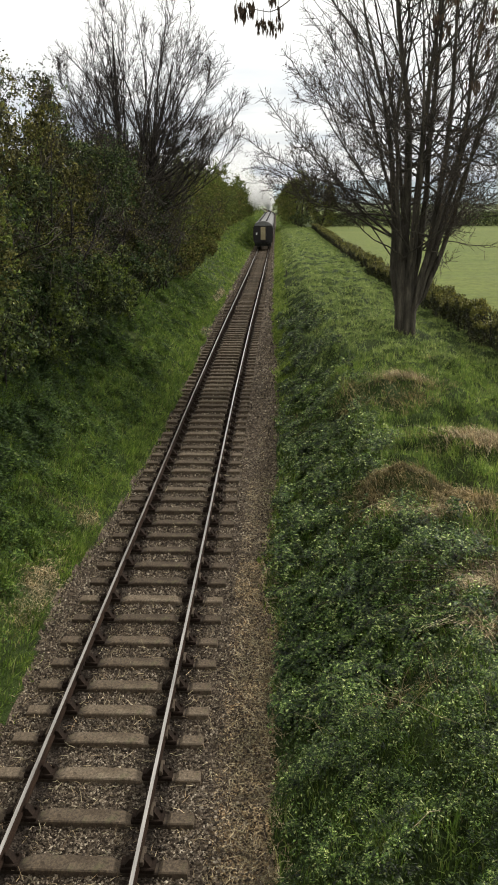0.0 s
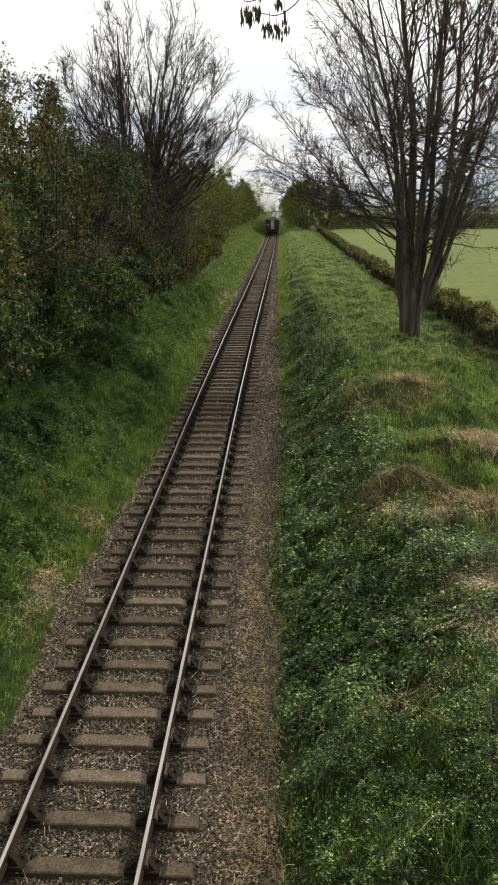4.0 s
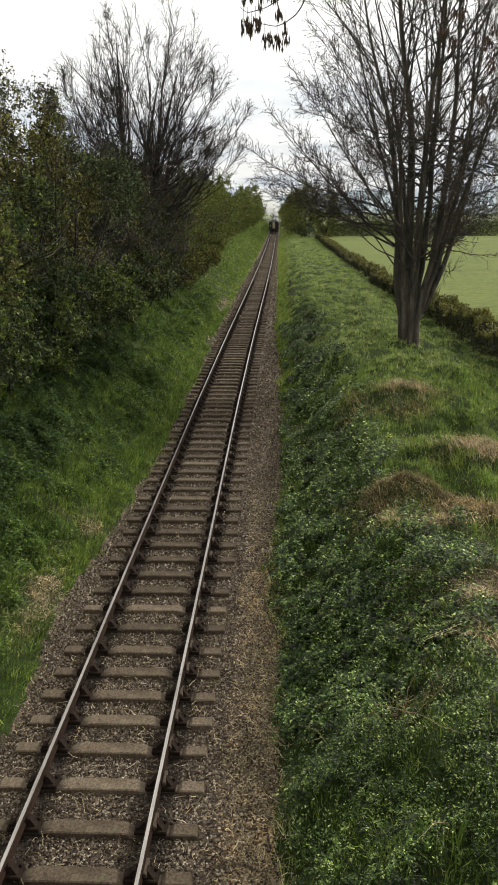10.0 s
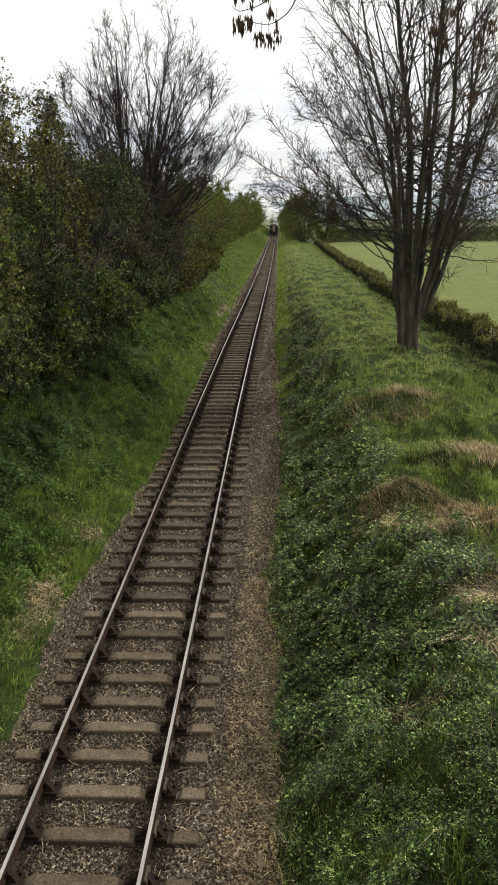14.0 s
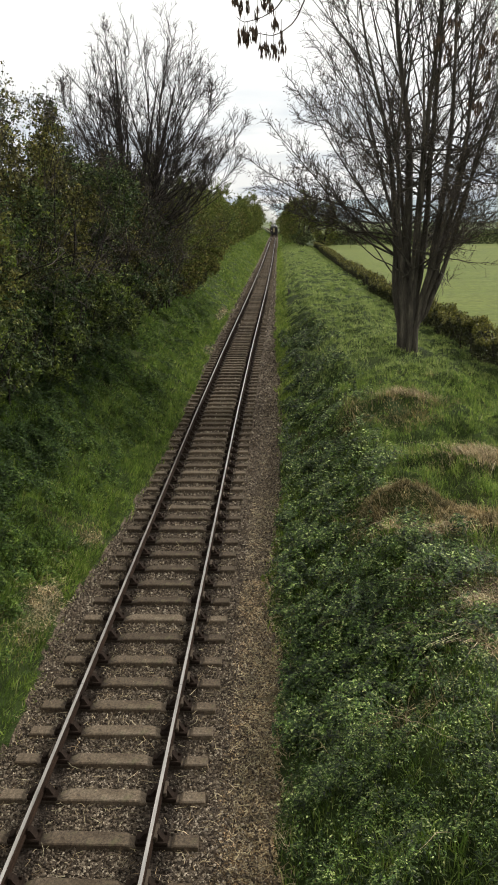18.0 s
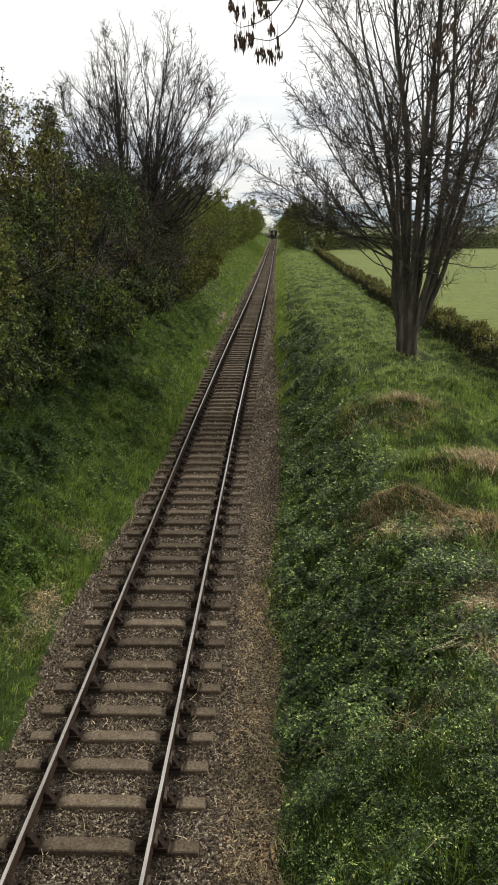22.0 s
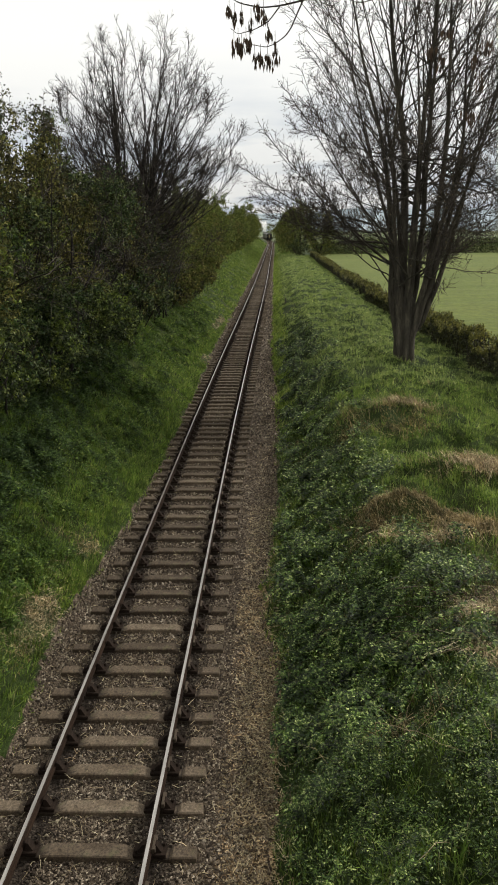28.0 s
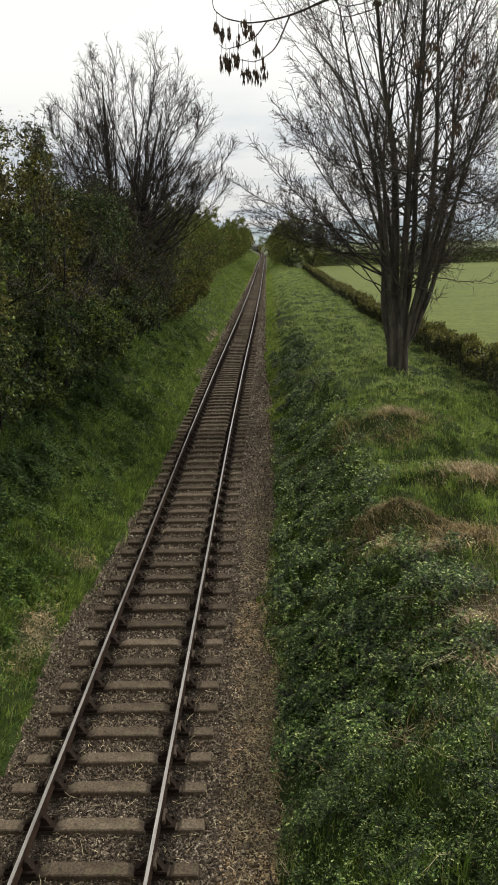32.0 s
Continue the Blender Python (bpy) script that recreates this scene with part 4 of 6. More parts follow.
# ======== bare trees ========
def build_right_tree():
    """Multi-stemmed bare tree on the flat above the bank, vase-shaped, fine twigs with buds."""
    rng = np.random.default_rng(77)
    bx, by = 7.55, 33.9
    bz = float(ground_z(bx, by))
    ob = empty_at("bare_tree", bx, by, bz)
    tagged(ob, "large multi-stemmed bare tree, grey-brown bark, budding twigs", "tree")
    # fluted trunk of stems grown together: height, centre, half width, half depth
    prof = ((-0.3, -0.05, 0.62, 0.58), (0.0, -0.04, 0.50, 0.48), (0.3, -0.03, 0.42, 0.42), (0.8, -0.02, 0.42, 0.40), (1.3, 0.02, 0.50, 0.40), (1.7, 0.05, 0.58, 0.38), (2.1, 0.06, 0.55, 0.30), (2.5, 0.06, 0.40, 0.20), (2.8, 0.06, 0.15, 0.10))
    seg = 40
    TV = []
    for z in np.linspace(-0.3, 2.8, 34):
        cx, hw, hd = (np.interp(z, [q[0] for q in prof], [q[j] for q in prof]) for j in (1, 2, 3))
        for q in range(seg):
            th = 2 * math.pi * q / seg
            lean = th + 0.10 * math.sin(1.3 * z)
            f = 1 - (0.05 + 0.045 * max(z, 0)) * abs(math.cos(2.5 * lean + 0.4)) ** 3 + 0.05 * noise.noise(Vector((3.0 * math.cos(th), 3.0 * math.sin(th), 0.9 * z))) + (0.10 * max(0, 0.3 - z) * math.cos(4 * th))
            TV.append((cx + 0.84 * hw * f * math.cos(th), 0.84 * hd * f * math.sin(th), z))
    TF = [(j * seg + q, j * seg + (q + 1) % seg, (j + 1) * seg + (q + 1) % seg, (j + 1) * seg + q) for j in range(33) for q in range(seg)]
    stems = []
    # start, slope sideways and in depth, thickness, length
    aims = ((-0.62, 0.0, -0.012, 0.0, 0.165, 13), (-0.44, -0.2, -0.065, -0.1, 0.12, 12.5), (-0.24, -0.1, 0.0, 0.02, 0.225, 15), (0.05, -0.22, 0.035, -0.06, 0.18, 14.5), (0.36, 0.1, 0.075, 0.05, 0.15, 14), (0.74, -0.12, 0.14, -0.06, 0.165, 13.5), (0.12, 0.3, 0.03, 0.16, 0.13, 12.5), (1.0, 0.1, 0.23, 0.08, 0.135, 12), (-0.35, 0.3, -0.12, 0.16, 0.11, 11.5), (-0.05, -0.34, -0.02, -0.2, 0.11, 12), (0.62, -0.3, 0.17, -0.2, 0.12, 12.5), (-0.2, 0.25, -0.04, 0.1, 0.12, 13), (1.2, 0.0, 0.31, 0.02, 0.11, 12), (0.85, -0.25, 0.26, -0.12, 0.10, 12.5))
    for k, (sx, sy, ax, ay, r, L) in enumerate(aims):
        pts, rad = grow((sx + 0.06, sy * 1.3, 3.0), (ax, ay, 1), L, r, 0.02, rng, 15, 0.04, 0.016)
        foot = [(max(-0.27, min(0.27, sx * g)) if z < 1 else sx * g, max(-0.26, min(0.26, sy * 1.2)), z) for z, g in ((-0.2, 0.9), (0.25, 0.6), (0.9, 0.55), (1.6, 0.62), (2.3, 0.82))]
        rad = r * (1 - 0.92 * np.linspace(0, 1, len(pts)) ** 0.75)
        stems.append((np.concatenate([foot, pts]), np.concatenate([r * np.array([1.2, 0.98, 0.95, 1.0, 1.02]), rad])))
    limbs = offshoots(stems, 9.0, 8.2, 0.40, 0.62, rng, 0.48, 0.96, 0.05, 0.017, 9, 0.06, 0.08, (0, 0, 5), 0.3)

    # long arms that leave the stems low and sweep out and up
    arms = []
    for k in range(50):
        a = 2.39996 * k
        pts, rad = stems[int(rng.integers(0, len(stems)))]
        p0 = pts[int(rng.integers(5, 12))]
        f = rng.random() ** 1.3
        aim = np.array([0.1 + 6.3 * math.cos(a) * rng.uniform(0.75, 1.02), 5.6 * math.sin(a) * rng.uniform(0.75, 1.02), 5.6 + 6.2 * f])
        aim[:2] *= 1 - 0.35 * max(0.0, f - 0.6)
        way = aim - p0
        t = np.linspace(0, 1, 12)[:, None]
        bend = rng.normal(0, 0.07, (12, 3)).cumsum(0) * np.sin(np.pi * t)
        dip = np.array([0, 0, -0.10 * math.hypot(way[0], way[1])])
        line = p0 * (1 - t) ** 2 + 2 * t * (1 - t) * (p0 + way * 0.5 + dip) + aim * t ** 2 + bend
        arms.append((line, rng.uniform(0.030, 0.056) * (1 - 0.80 * t[:, 0] ** 0.8)))
    for k in range(32):
        a = 2.39996 * k + 0.5 if k < 16 else rng.uniform(-0.9, 0.9)
        pts, rad = stems[k % len(stems)]
        p0 = pts[int(rng.integers(9, 15))]
        aim = np.array([0.5 + 5.6 * math.cos(a) * rng.uniform(0.5, 1.0), 5.0 * math.sin(a) * rng.uniform(0.5, 1.0), p0[2] + rng.uniform(2.8, 5.5)])
        t = np.linspace(0, 1, 10)[:, None]
        way = aim - p0
        line = p0 + way * t + np.array([0, 0, -0.45]) * np.sin(np.pi * t) + rng.normal(0, 0.06, (10, 3)).cumsum(0) * np.sin(np.pi * t)
        limbs.append((line, rng.uniform(0.026, 0.044) * (1 - 0.78 * t[:, 0] ** 0.8)))
    # the longest low arms, reaching over the bank towards the line
    for q, (ax, ay, az) in enumerate(((-6.3, -0.6, 6.9), (-4.9, -1.2, 10.4), (-6.5, 0.8, 7.7), (-5.8, -0.3, 9.1), (-5.4, 1.0, 6.2), (-4.2, -1.4, 5.9), (-5.2, 0.5, 8.3))):
        p0 = stems[(0, 1, 8)[q % 3]][0][6 + q % 3]
        aim = np.array([ax, ay, az])
        t = np.linspace(0, 1, 12)[:, None]
        way = aim - p0
        line = p0 * (1 - t) ** 2 + 2 * t * (1 - t) * (p0 + way * 0.5 + np.array([0, 0, -0.55])) + aim * t ** 2 + rng.normal(0, 0.06, (12, 3)).cumsum(0) * np.sin(np.pi * t)
        arms.append((line, 0.055 * (1 - 0.84 * t[:, 0] ** 0.8)))
    # fine sprays hanging low on the open side
    for k in range(16):
        a = rng.uniform(-1.5, 1.5)
        limbs.append(grow((0.5 + 0.3 * math.cos(a), 0.3 * math.sin(a), rng.uniform(2.6, 5.2)), (math.cos(a), math.sin(a), rng.uniform(0.15, 0.6)), rng.uniform(3.2, 5.9), 0.026, 0.010, rng, 8, 0.11, -0.03))
    twigs = offshoots(arms, 30, 1.2, 0.42, 0.8, rng, 0.30, 1.0, 0.05, 0.0095, 3, 0.2, 0.2)
    limbs += arms
    twigs += offshoots(limbs, 11, 1.3, 0.5, 0.75, rng, 0.25, 1.0, 0.05, 0.0095, 2, 0.18, 0.18)
    twigs += offshoots(stems, 26, 1.9, 0.3, 0.7, rng, 0.48, 1.0, 0.05, 0.0095, 2, 0.12, 0.2)
    fine = offshoots(twigs, 3.6, 0.5, 0.6, 0.95, rng, 0.15, 1.0, 0.03, 0.0075, 1, 0.2, 0.15)
    put("trunk", mesh_of("trunk", TV, TF, M["bark"], True), ob)
    for s in stems:
        V, F = tubes([s], 8)
        put("stem", mesh_of("stem", V, F, M["bark"], True), ob)
    for lm in limbs:
        V, F = tubes([lm])
        put("limb", mesh_of("limb", V, F, M["bark"], True), ob)
    V, F = tubes(twigs + fine)
    tagged(put("twig_growth", mesh_of("twig_growth", V, F, M["twig"]), ob, "fine brown twigs"), kind="stuff")
    T = tips(fine, 2)
    T = T[rng.random(len(T)) < 0.7]
    V, F = leaf_quads(T, rng.uniform(0.035, 0.085, len(T)), rng, plain=True)
    tagged(put("bud_growth", mesh_of("bud_growth", V, F, M["bud"]), ob, "small brown opening buds"), kind="stuff")
    # clusters of last year's seed wings caught in the crown
    C = tips(twigs)
    C = C[(C[:, 2] > 5) & (C[:, 0] > 0.3)]
    C = C[rng.choice(len(C), 34, replace=False)]
    P = np.repeat(C, 16, 0) + rng.normal(0, 0.13, (len(C) * 16, 3)) * [1, 1, 1.4]
    V, F = leaf_quads(P, rng.uniform(0.06, 0.13, len(P)), rng, up=-1.2)
    tagged(put("seed_cover", mesh_of("seed_cover", V, F, M["seed"]), ob, "brown hanging seed clusters"), kind="stuff")


build_right_tree()


def build_left_tree():
    """Bare tree with ivy on its main stem, out of the thicket."""
    rng = np.random.default_rng(88)
    bx, by = -6.95, 50.0
    bz = float(ground_z(bx, by))
    ob = empty_at("ivy_tree", bx, by, bz)
    tagged(ob, "bare spreading tree with dark ivy round its stem", "tree")
    trunk = grow((0, 0, -0.2), (0.015, 0, 1), 13.6, 0.34, 0.03, rng, 11, 0.03)
    trunk_b = grow((0.5, 0.3, -0.2), (0.20, 0.02, 1), 12.6, 0.27, 0.03, rng, 11, 0.03)
    trunk_c = grow((0.1, 0.6, -0.2), (0.10, 0.08, 1), 12.8, 0.24, 0.03, rng, 11, 0.04)
    mid, top, side, under = np.array([1.6, 0, 8.2]), 7.9, 5.8, 3.0

    def inside(p, slack=1.0):
        q = p - mid
        q = q / [side, side * 0.9, top if q[2] > 0 else under]
        return np.linalg.norm(q) < slack * (1 + 0.10 * float(value_noise(4 * math.atan2(q[0], q[2]), 2 * q[1], 33)))

    stems = []
    for k in range(78):
        a, zz = 2.39996 * k, -0.36 + 1.35 * ((k + 0.5) / 78) ** 1.15
        flat = math.sqrt(max(0.0, 1 - zz * zz))
        aim = mid + np.array([side * flat * math.cos(a), 0.9 * side * flat * math.sin(a), (top if zz > 0 else under) * zz]) * rng.uniform(0.85, 1.0)
        pts, rad = (trunk, trunk_b, trunk_c)[0 if aim[0] < 1.2 and k % 4 else (1 if aim[0] > 0.6 else 2)]
        i = int(rng.integers(4, 8)) if zz > 0.2 else int(rng.integers(3, 6))
        p0 = pts[i]
        way = aim - p0
        dip = np.array([0, 0, -0.16 * math.hypot(way[0], way[1])])
        t = np.linspace(0, 1, 12)[:, None]
        bend = rng.normal(0, 0.08, (12, 3)).cumsum(0) * np.sin(np.pi * t)
        line = p0 * (1 - t) ** 2 + 2 * t * (1 - t) * (p0 + way * 0.5 + dip) + aim * t ** 2 + bend
        stems.append((line, rng.uniform(0.045, 0.085) * (1 - 0.88 * t[:, 0] ** 0.7)))
    limbs = [q for q in offshoots(stems, 5.6, 3.6, 0.6, 0.42, rng, 0.12, 0.95, 0.03, 0.016, 6, 0.08, 0.10, None, 0.45) if inside(q[0][-1], 1.02)]
    twigs = [q for q in offshoots(limbs, 8, 1.15, 0.5, 0.6, rng, 0.1, 1.0, 0.03, 0.011, 2, 0.14, 0.10) + offshoots(stems, 10, 1.4, 0.3, 0.55, rng, 0.2, 1.0, 0.03, 0.012, 2, 0.13, 0.12) if inside(q[0][-1], 1.06)]
    fine = offshoots(twigs, 3.8, 0.5, 0.6, 0.9, rng, 0.15, 1.0, 0.03, 0.009, 1, 0.2, 0.10)
    for q in (trunk, trunk_b, trunk_c):
        V, F = tubes([q], 10)
        put("trunk", mesh_of("trunk", V, F, M["bark_dark"], True), ob)
    for s in stems:
        V, F = tubes([s], 7)
        put("stem", mesh_of("stem", V, F, M["bark_dark"], True), ob)
    for lm in limbs:
        V, F = tubes([lm])
        put("limb", mesh_of("limb", V, F, M["bark_dark"], True), ob)
    V, F = tubes(twigs + fine)
    tagged(put("twig_growth", mesh_of("twig_growth", V, F, M["twig"]), ob, "fine brown twigs"), kind="stuff")
    pts = []
    for s, top in ((trunk_b, 0.58), (trunk_c, 0.56), (trunk, 0.84)):
        p, r = s
        for q in range(3200 if top > 0.9 else 1100):
            f = top * rng.random() * (len(p) - 1)
            i = min(int(f), len(p) - 2)
            c = p[i] + (p[i + 1] - p[i]) * (f - i)
            v = rng.standard_normal(3)
            v /= np.linalg.norm(v)
            pts.append(c + v * rng.uniform(0.12, 0.74) * (1 - 0.66 * f / (top * (len(p) - 1))))
    P = np.array(pts)
    V, F = leaf_quads(P, rng.uniform(0.07, 0.14, len(P)), rng)
    put("ivy", mesh_of("ivy", V, F, M["ivy"]), ob, "dark green ivy leaves clothing the stem")


build_left_tree()


def thicket(x, y, w, d, h, n, seed, ivy=2500):
    """Dark bare thorn thicket with ivy and few leaves."""
    rng = np.random.default_rng(seed)
    z = float(ground_z(x, y))
    ob = empty_at("thorn_thicket", x, y, z)
    tagged(ob, "dark leafless thorn thicket tangled with ivy on the bank", "bush", "thickets on the bank")
    stems = []
    for k in range(n):
        a, r = rng.uniform(0, 2 * np.pi), math.sqrt(rng.random())
        stems.append(grow((r * w * 0.35 * math.cos(a), r * d * 0.35 * math.sin(a), -0.1), (0.35 * math.cos(a) * r + rng.normal(0, 0.1), 0.35 * math.sin(a) * r + rng.normal(0, 0.1), 1), h * rng.uniform(0.6, 1.05), 0.034, 0.009, rng, 9, 0.17, 0.04))
    br = offshoots(stems, 9, h * 0.34, 0.5, 0.95, rng, 0.12, 1, 0.0, 0.009, 6, 0.24)
    tw = offshoots(br, 7, 0.9, 0.6, 0.9, rng, 0.1, 1, 0.0, 0.011, 3, 0.28, 0.05)
    V, F = tubes(stems + br)
    tagged(put("stem_tangle", mesh_of("stem_tangle", V, F, M["bark_dark"], True), ob), kind="stuff")
    V, F = tubes(tw)
    tagged(put("twig_growth", mesh_of("twig_growth", V, F, M["thicket"]), ob, "dense tangle of dark twigs"), kind="stuff")
    P = crown_points(ivy, (0, 0, h * 0.42), (w * 0.42, d * 0.42, h * 0.42), rng, 16, 0.2)
    V, F = leaf_quads(P, rng.uniform(0.07, 0.14, len(P)), rng, 0.2)
    put("ivy", mesh_of("ivy", V, F, M["ivy"]), ob, "dark ivy leaves")


for k, (x, y, w, d, h) in enumerate(((-6.6, 37.5, 4.2, 4.4, 6.8), (-6.8, 41.5, 4.4, 4.8, 7.6), (-6.9, 46, 4.6, 4.8, 8.0), (-6.6, 50.5, 4.6, 4.4, 8.0), (-5.3, 48.5, 4.6, 4.4, 8.0), (-5.9, 44.0, 4.4, 4.4, 7.6), (-8.6, 41, 5, 5, 7.8), (-8.6, 47, 5, 5, 8.2), (-9.0, 25.5, 5, 5, 8.2), (-9.2, 30.5, 5, 5, 8.7))):
    thicket(x, y, w, d, h, 15, 400 + k)

# ======== grass and herbs ========
def turf_patch(name, label, x0, x1, y0, y1, n, h, w, mat, seed, where=None, lean=0.5, sink=0.02, bias=(0, 0), plain=False):
    rng = np.random.default_rng(seed)
    # two thirds in tussocks, the rest evenly between
    per = 45
    m = int(n * 0.66 / per)
    tx, ty, tr, th = x0 + (x1 - x0) * rng.random(m), y0 + (y1 - y0) * rng.random(m), rng.uniform(0.6, 1.4, m), rng.uniform(0.55, 1.7, m)
    rad = tr * (0.10 + 0.0025 * y0 + 0.3 * w)
    ox, oy = rng.normal(0, 1, (m, per)) * rad[:, None], rng.normal(0, 1, (m, per)) * rad[:, None] * (1 + 0.006 * y0)
    k = n - m * per
    x = np.r_[(tx[:, None] + ox).ravel(), x0 + (x1 - x0) * rng.random(k)]
    y = np.r_[(ty[:, None] + oy).ravel(), y0 + (y1 - y0) * rng.random(k)]
    tall = np.r_[(np.repeat(th, per) * np.exp(-0.25 * ((ox / rad[:, None]) ** 2 + (oy / rad[:, None]) ** 2)).ravel()), np.full(k, 0.6)]
    if where is not None:
        keep = where(x, y, rng)
        x, y, tall = x[keep], y[keep], tall[keep]
    tall = tall * (1 + 0.45 * value_noise(x * 0.8, y * 0.8, seed))
    P = np.c_[x, y, ground_z(x, y) - sink]
    hh = h * np.clip(tall, 0.25, 2.0) * rng.uniform(0.6, 1.3, len(x))
    V, F = blades(P, hh, w * rng.uniform(0.7, 1.3, len(x)), rng, lean, bias, plain)
    return tagged(put(name, mesh_of(name, V, F, M[mat])), label, "grass", kind="stuff")


def off_bed(margin):
    return lambda x, y, r: ((x > bed_right(y) + margin) | (x < bed_left(y) - margin))


def dryness(x, y):
    """Where last year's dead grass lies: on and round the mounds."""
    d = np.zeros_like(x)
    for mx, my, sx, sy, a in ((4.72, 14.9, 0.9, 0.8, 1.45), (5.5, 14.0, 1.0, 0.75, 1.15), (5.0, 22.1, 1.5, 1.2, 0.72), (5.9, 23.0, 1.0, 0.6, 0.65), (6.75, 17.2, 0.9, 0.6, 0.38), (5.25, 10.5, 0.5, 0.5, 0.85), (5.5, 9.6, 0.5, 0.5, 0.8), (5.7, 11.6, 0.8, 0.8, 0.5), (3.75, 8.7, 0.3, 0.3, 0.5), (-2.15, 13.3, 0.36, 1.4, 1.25), (-2.0, 16.6, 0.35, 0.6, 0.6), (-1.66, 43.5, 0.28, 1.9, 1.4), (-2.05, 60, 0.32, 5, 1.3)):
        d = np.maximum(d, a * np.exp(-((x - mx) / sx) ** 2 - ((y - my) / sy) ** 2))
    return d + 0.32 * value_noise(x * 1.4, y * 1.4, 71)


def build_grass():
    herby = lambda x, y: np.where((x > 2) & (x < 5.2) & (y < 13), 0.3, 0.0)
    wet = lambda x, y, r: off_bed(0.03)(x, y, r) & (r.random(len(x)) > 1.25 * dryness(x, y)) & (r.random(len(x)) > herby(x, y))
    dry = lambda x, y, r: off_bed(0.1)(x, y, r) & (r.random(len(x)) < 1.6 * dryness(x, y) - 0.2)
    turf_patch("bank_grass", "rough green grass on the cutting bank", 2.1, 8.5, 5, 16, 42000, 0.24, 0.012, "bank", 501, wet, 0.6)
    turf_patch("bank_grass", "rough green grass on the cutting bank", 2.1, 9.5, 16, 28, 62000, 0.22, 0.017, "grass", 502, wet, 0.6, plain=True)
    turf_patch("bank_grass", "rough green grass on the cutting bank", 1.8, 11.2, 28, 60, 64000, 0.20, 0.026, "tussock", 503, wet, 0.6, plain=True)
    turf_patch("bank_grass", "rough green grass on the cutting bank", 1.6, 10.4, 60, 190, 52000, 0.20, 0.09, "tussock", 504, wet, 0.6, plain=True)
    turf_patch("bank_grass", "rough green grass on the steep bank below the bushes", -6, -1.3, 9, 26, 68000, 0.27, 0.017, "bank", 505, wet, 0.6, bias=(0.25, 0), plain=True)
    turf_patch("bank_grass", "rough green grass on the steep bank below the bushes", -6.2, -1.2, 26, 60, 60000, 0.26, 0.026, "bank", 506, wet, 0.6, bias=(0.25, 0), plain=True)
    turf_patch("bank_grass", "rough green grass on the steep bank below the bushes", -6.2, -1.4, 60, 240, 44000, 0.26, 0.09, "meadow", 507, wet, 0.6, bias=(0.25, 0), plain=True)
    # bank top in the brighter grasses, whose colour stands in for sunlight
    turf_patch("meadow_grass", "tussocky green grass on top of the bank, coloured as sunlit", 4.2, 11, 10, 30, 48000, 0.26, 0.017, "meadow", 512, wet, 0.65, plain=True)
    turf_patch("meadow_grass", "tussocky green grass on top of the bank, coloured as sunlit", 4.0, 10.8, 30, 70, 40000, 0.22, 0.03, "tussock", 513, wet, 0.65, plain=True)
    turf_patch("meadow_grass", "tussocky green grass on top of the bank, coloured as sunlit", 2.4, 10.2, 70, 190, 40000, 0.2, 0.08, "tussock", 515, wet, 0.65, plain=True)
    turf_patch("meadow_grass", "fresh green grass low on the steep bank", -3.5, -1.3, 10, 60, 56000, 0.22, 0.022, "meadow", 514, wet, 0.65, bias=(0.25, 0), plain=True)
    turf_patch("meadow_grass", "fresh green grass low on the steep bank", -4.6, -1.6, 60, 200, 30000, 0.22, 0.08, "meadow", 516, wet, 0.65, bias=(0.25, 0), plain=True)
    turf_patch("dry_grass", "pale dead grass matted on the mounds", 2.4, 9, 6, 30, 120000, 0.21, 0.011, "dry_grass", 508, dry, 0.9, bias=(-0.6, -0.75))
    turf_patch("dry_grass", "brown dead thatch over the steep mound", 3.8, 6.2, 13.5, 16.2, 15000, 0.18, 0.011, "dry_grass", 522, dry, 0.9, bias=(-0.5, -0.6))
    turf_patch("bank_grass", "short grass between the herbs", 2.3, 6.0, 4.6, 13, 26000, 0.15, 0.011, "grass", 523, wet, 0.8)
    turf_patch("dry_grass", "pale dead grass beside the ballast", -4, -1.4, 8, 24, 34000, 0.09, 0.012, "dry_grass", 509, dry, 1.8)
    turf_patch("meadow_grass", "distant rough grass beside the line", 1.6, 7, 190, 360, 16000, 0.3, 0.2, "meadow", 518, off_bed(0.03), 0.65, plain=True)
    turf_patch("meadow_grass", "distant rough grass beside the line", -6, -1.6, 200, 360, 16000, 0.3, 0.2, "meadow", 519, off_bed(0.03), 0.65, plain=True)
    turf_patch("dead_straw", "bleached flattened straw beside the ballast", -2.7, -1.5, 10.5, 17, 26000, 0.09, 0.014, "straw", 520, lambda x, y, r: r.random(len(x)) < 1.5 * dryness(x, y) - 0.75, 1.7)
    turf_patch("dead_straw", "bleached flattened straw beside the ballast", -2.8, -1.4, 38, 72, 26000, 0.12, 0.05, "straw", 521, lambda x, y, r: off_bed(-0.1)(x, y, r) & (r.random(len(x)) < 1.5 * dryness(x, y) - 0.75), 1.7, plain=True)
    edge = lambda x, y, r: off_bed(-0.12)(x, y, r) & ((x - bed_right(y)) < 1.0 * r.random(len(x)) ** 0.8) & ((bed_left(y) - x) < 1.0 * r.random(len(x)) ** 0.8) & (r.random(len(x)) < 0.8 + 0.45 * value_noise(x * 0.8, y * 0.8, 72)) & (r.random(len(x)) > 1.2 * (dryness(x, y) - 0.3))
    turf_patch("verge_grass", "short yellow-green grass along the ballast edge", 1.5, 2.9, 12, 190, 90000, 0.13, 0.034, "verge_grass", 510, edge, 0.6, plain=True)
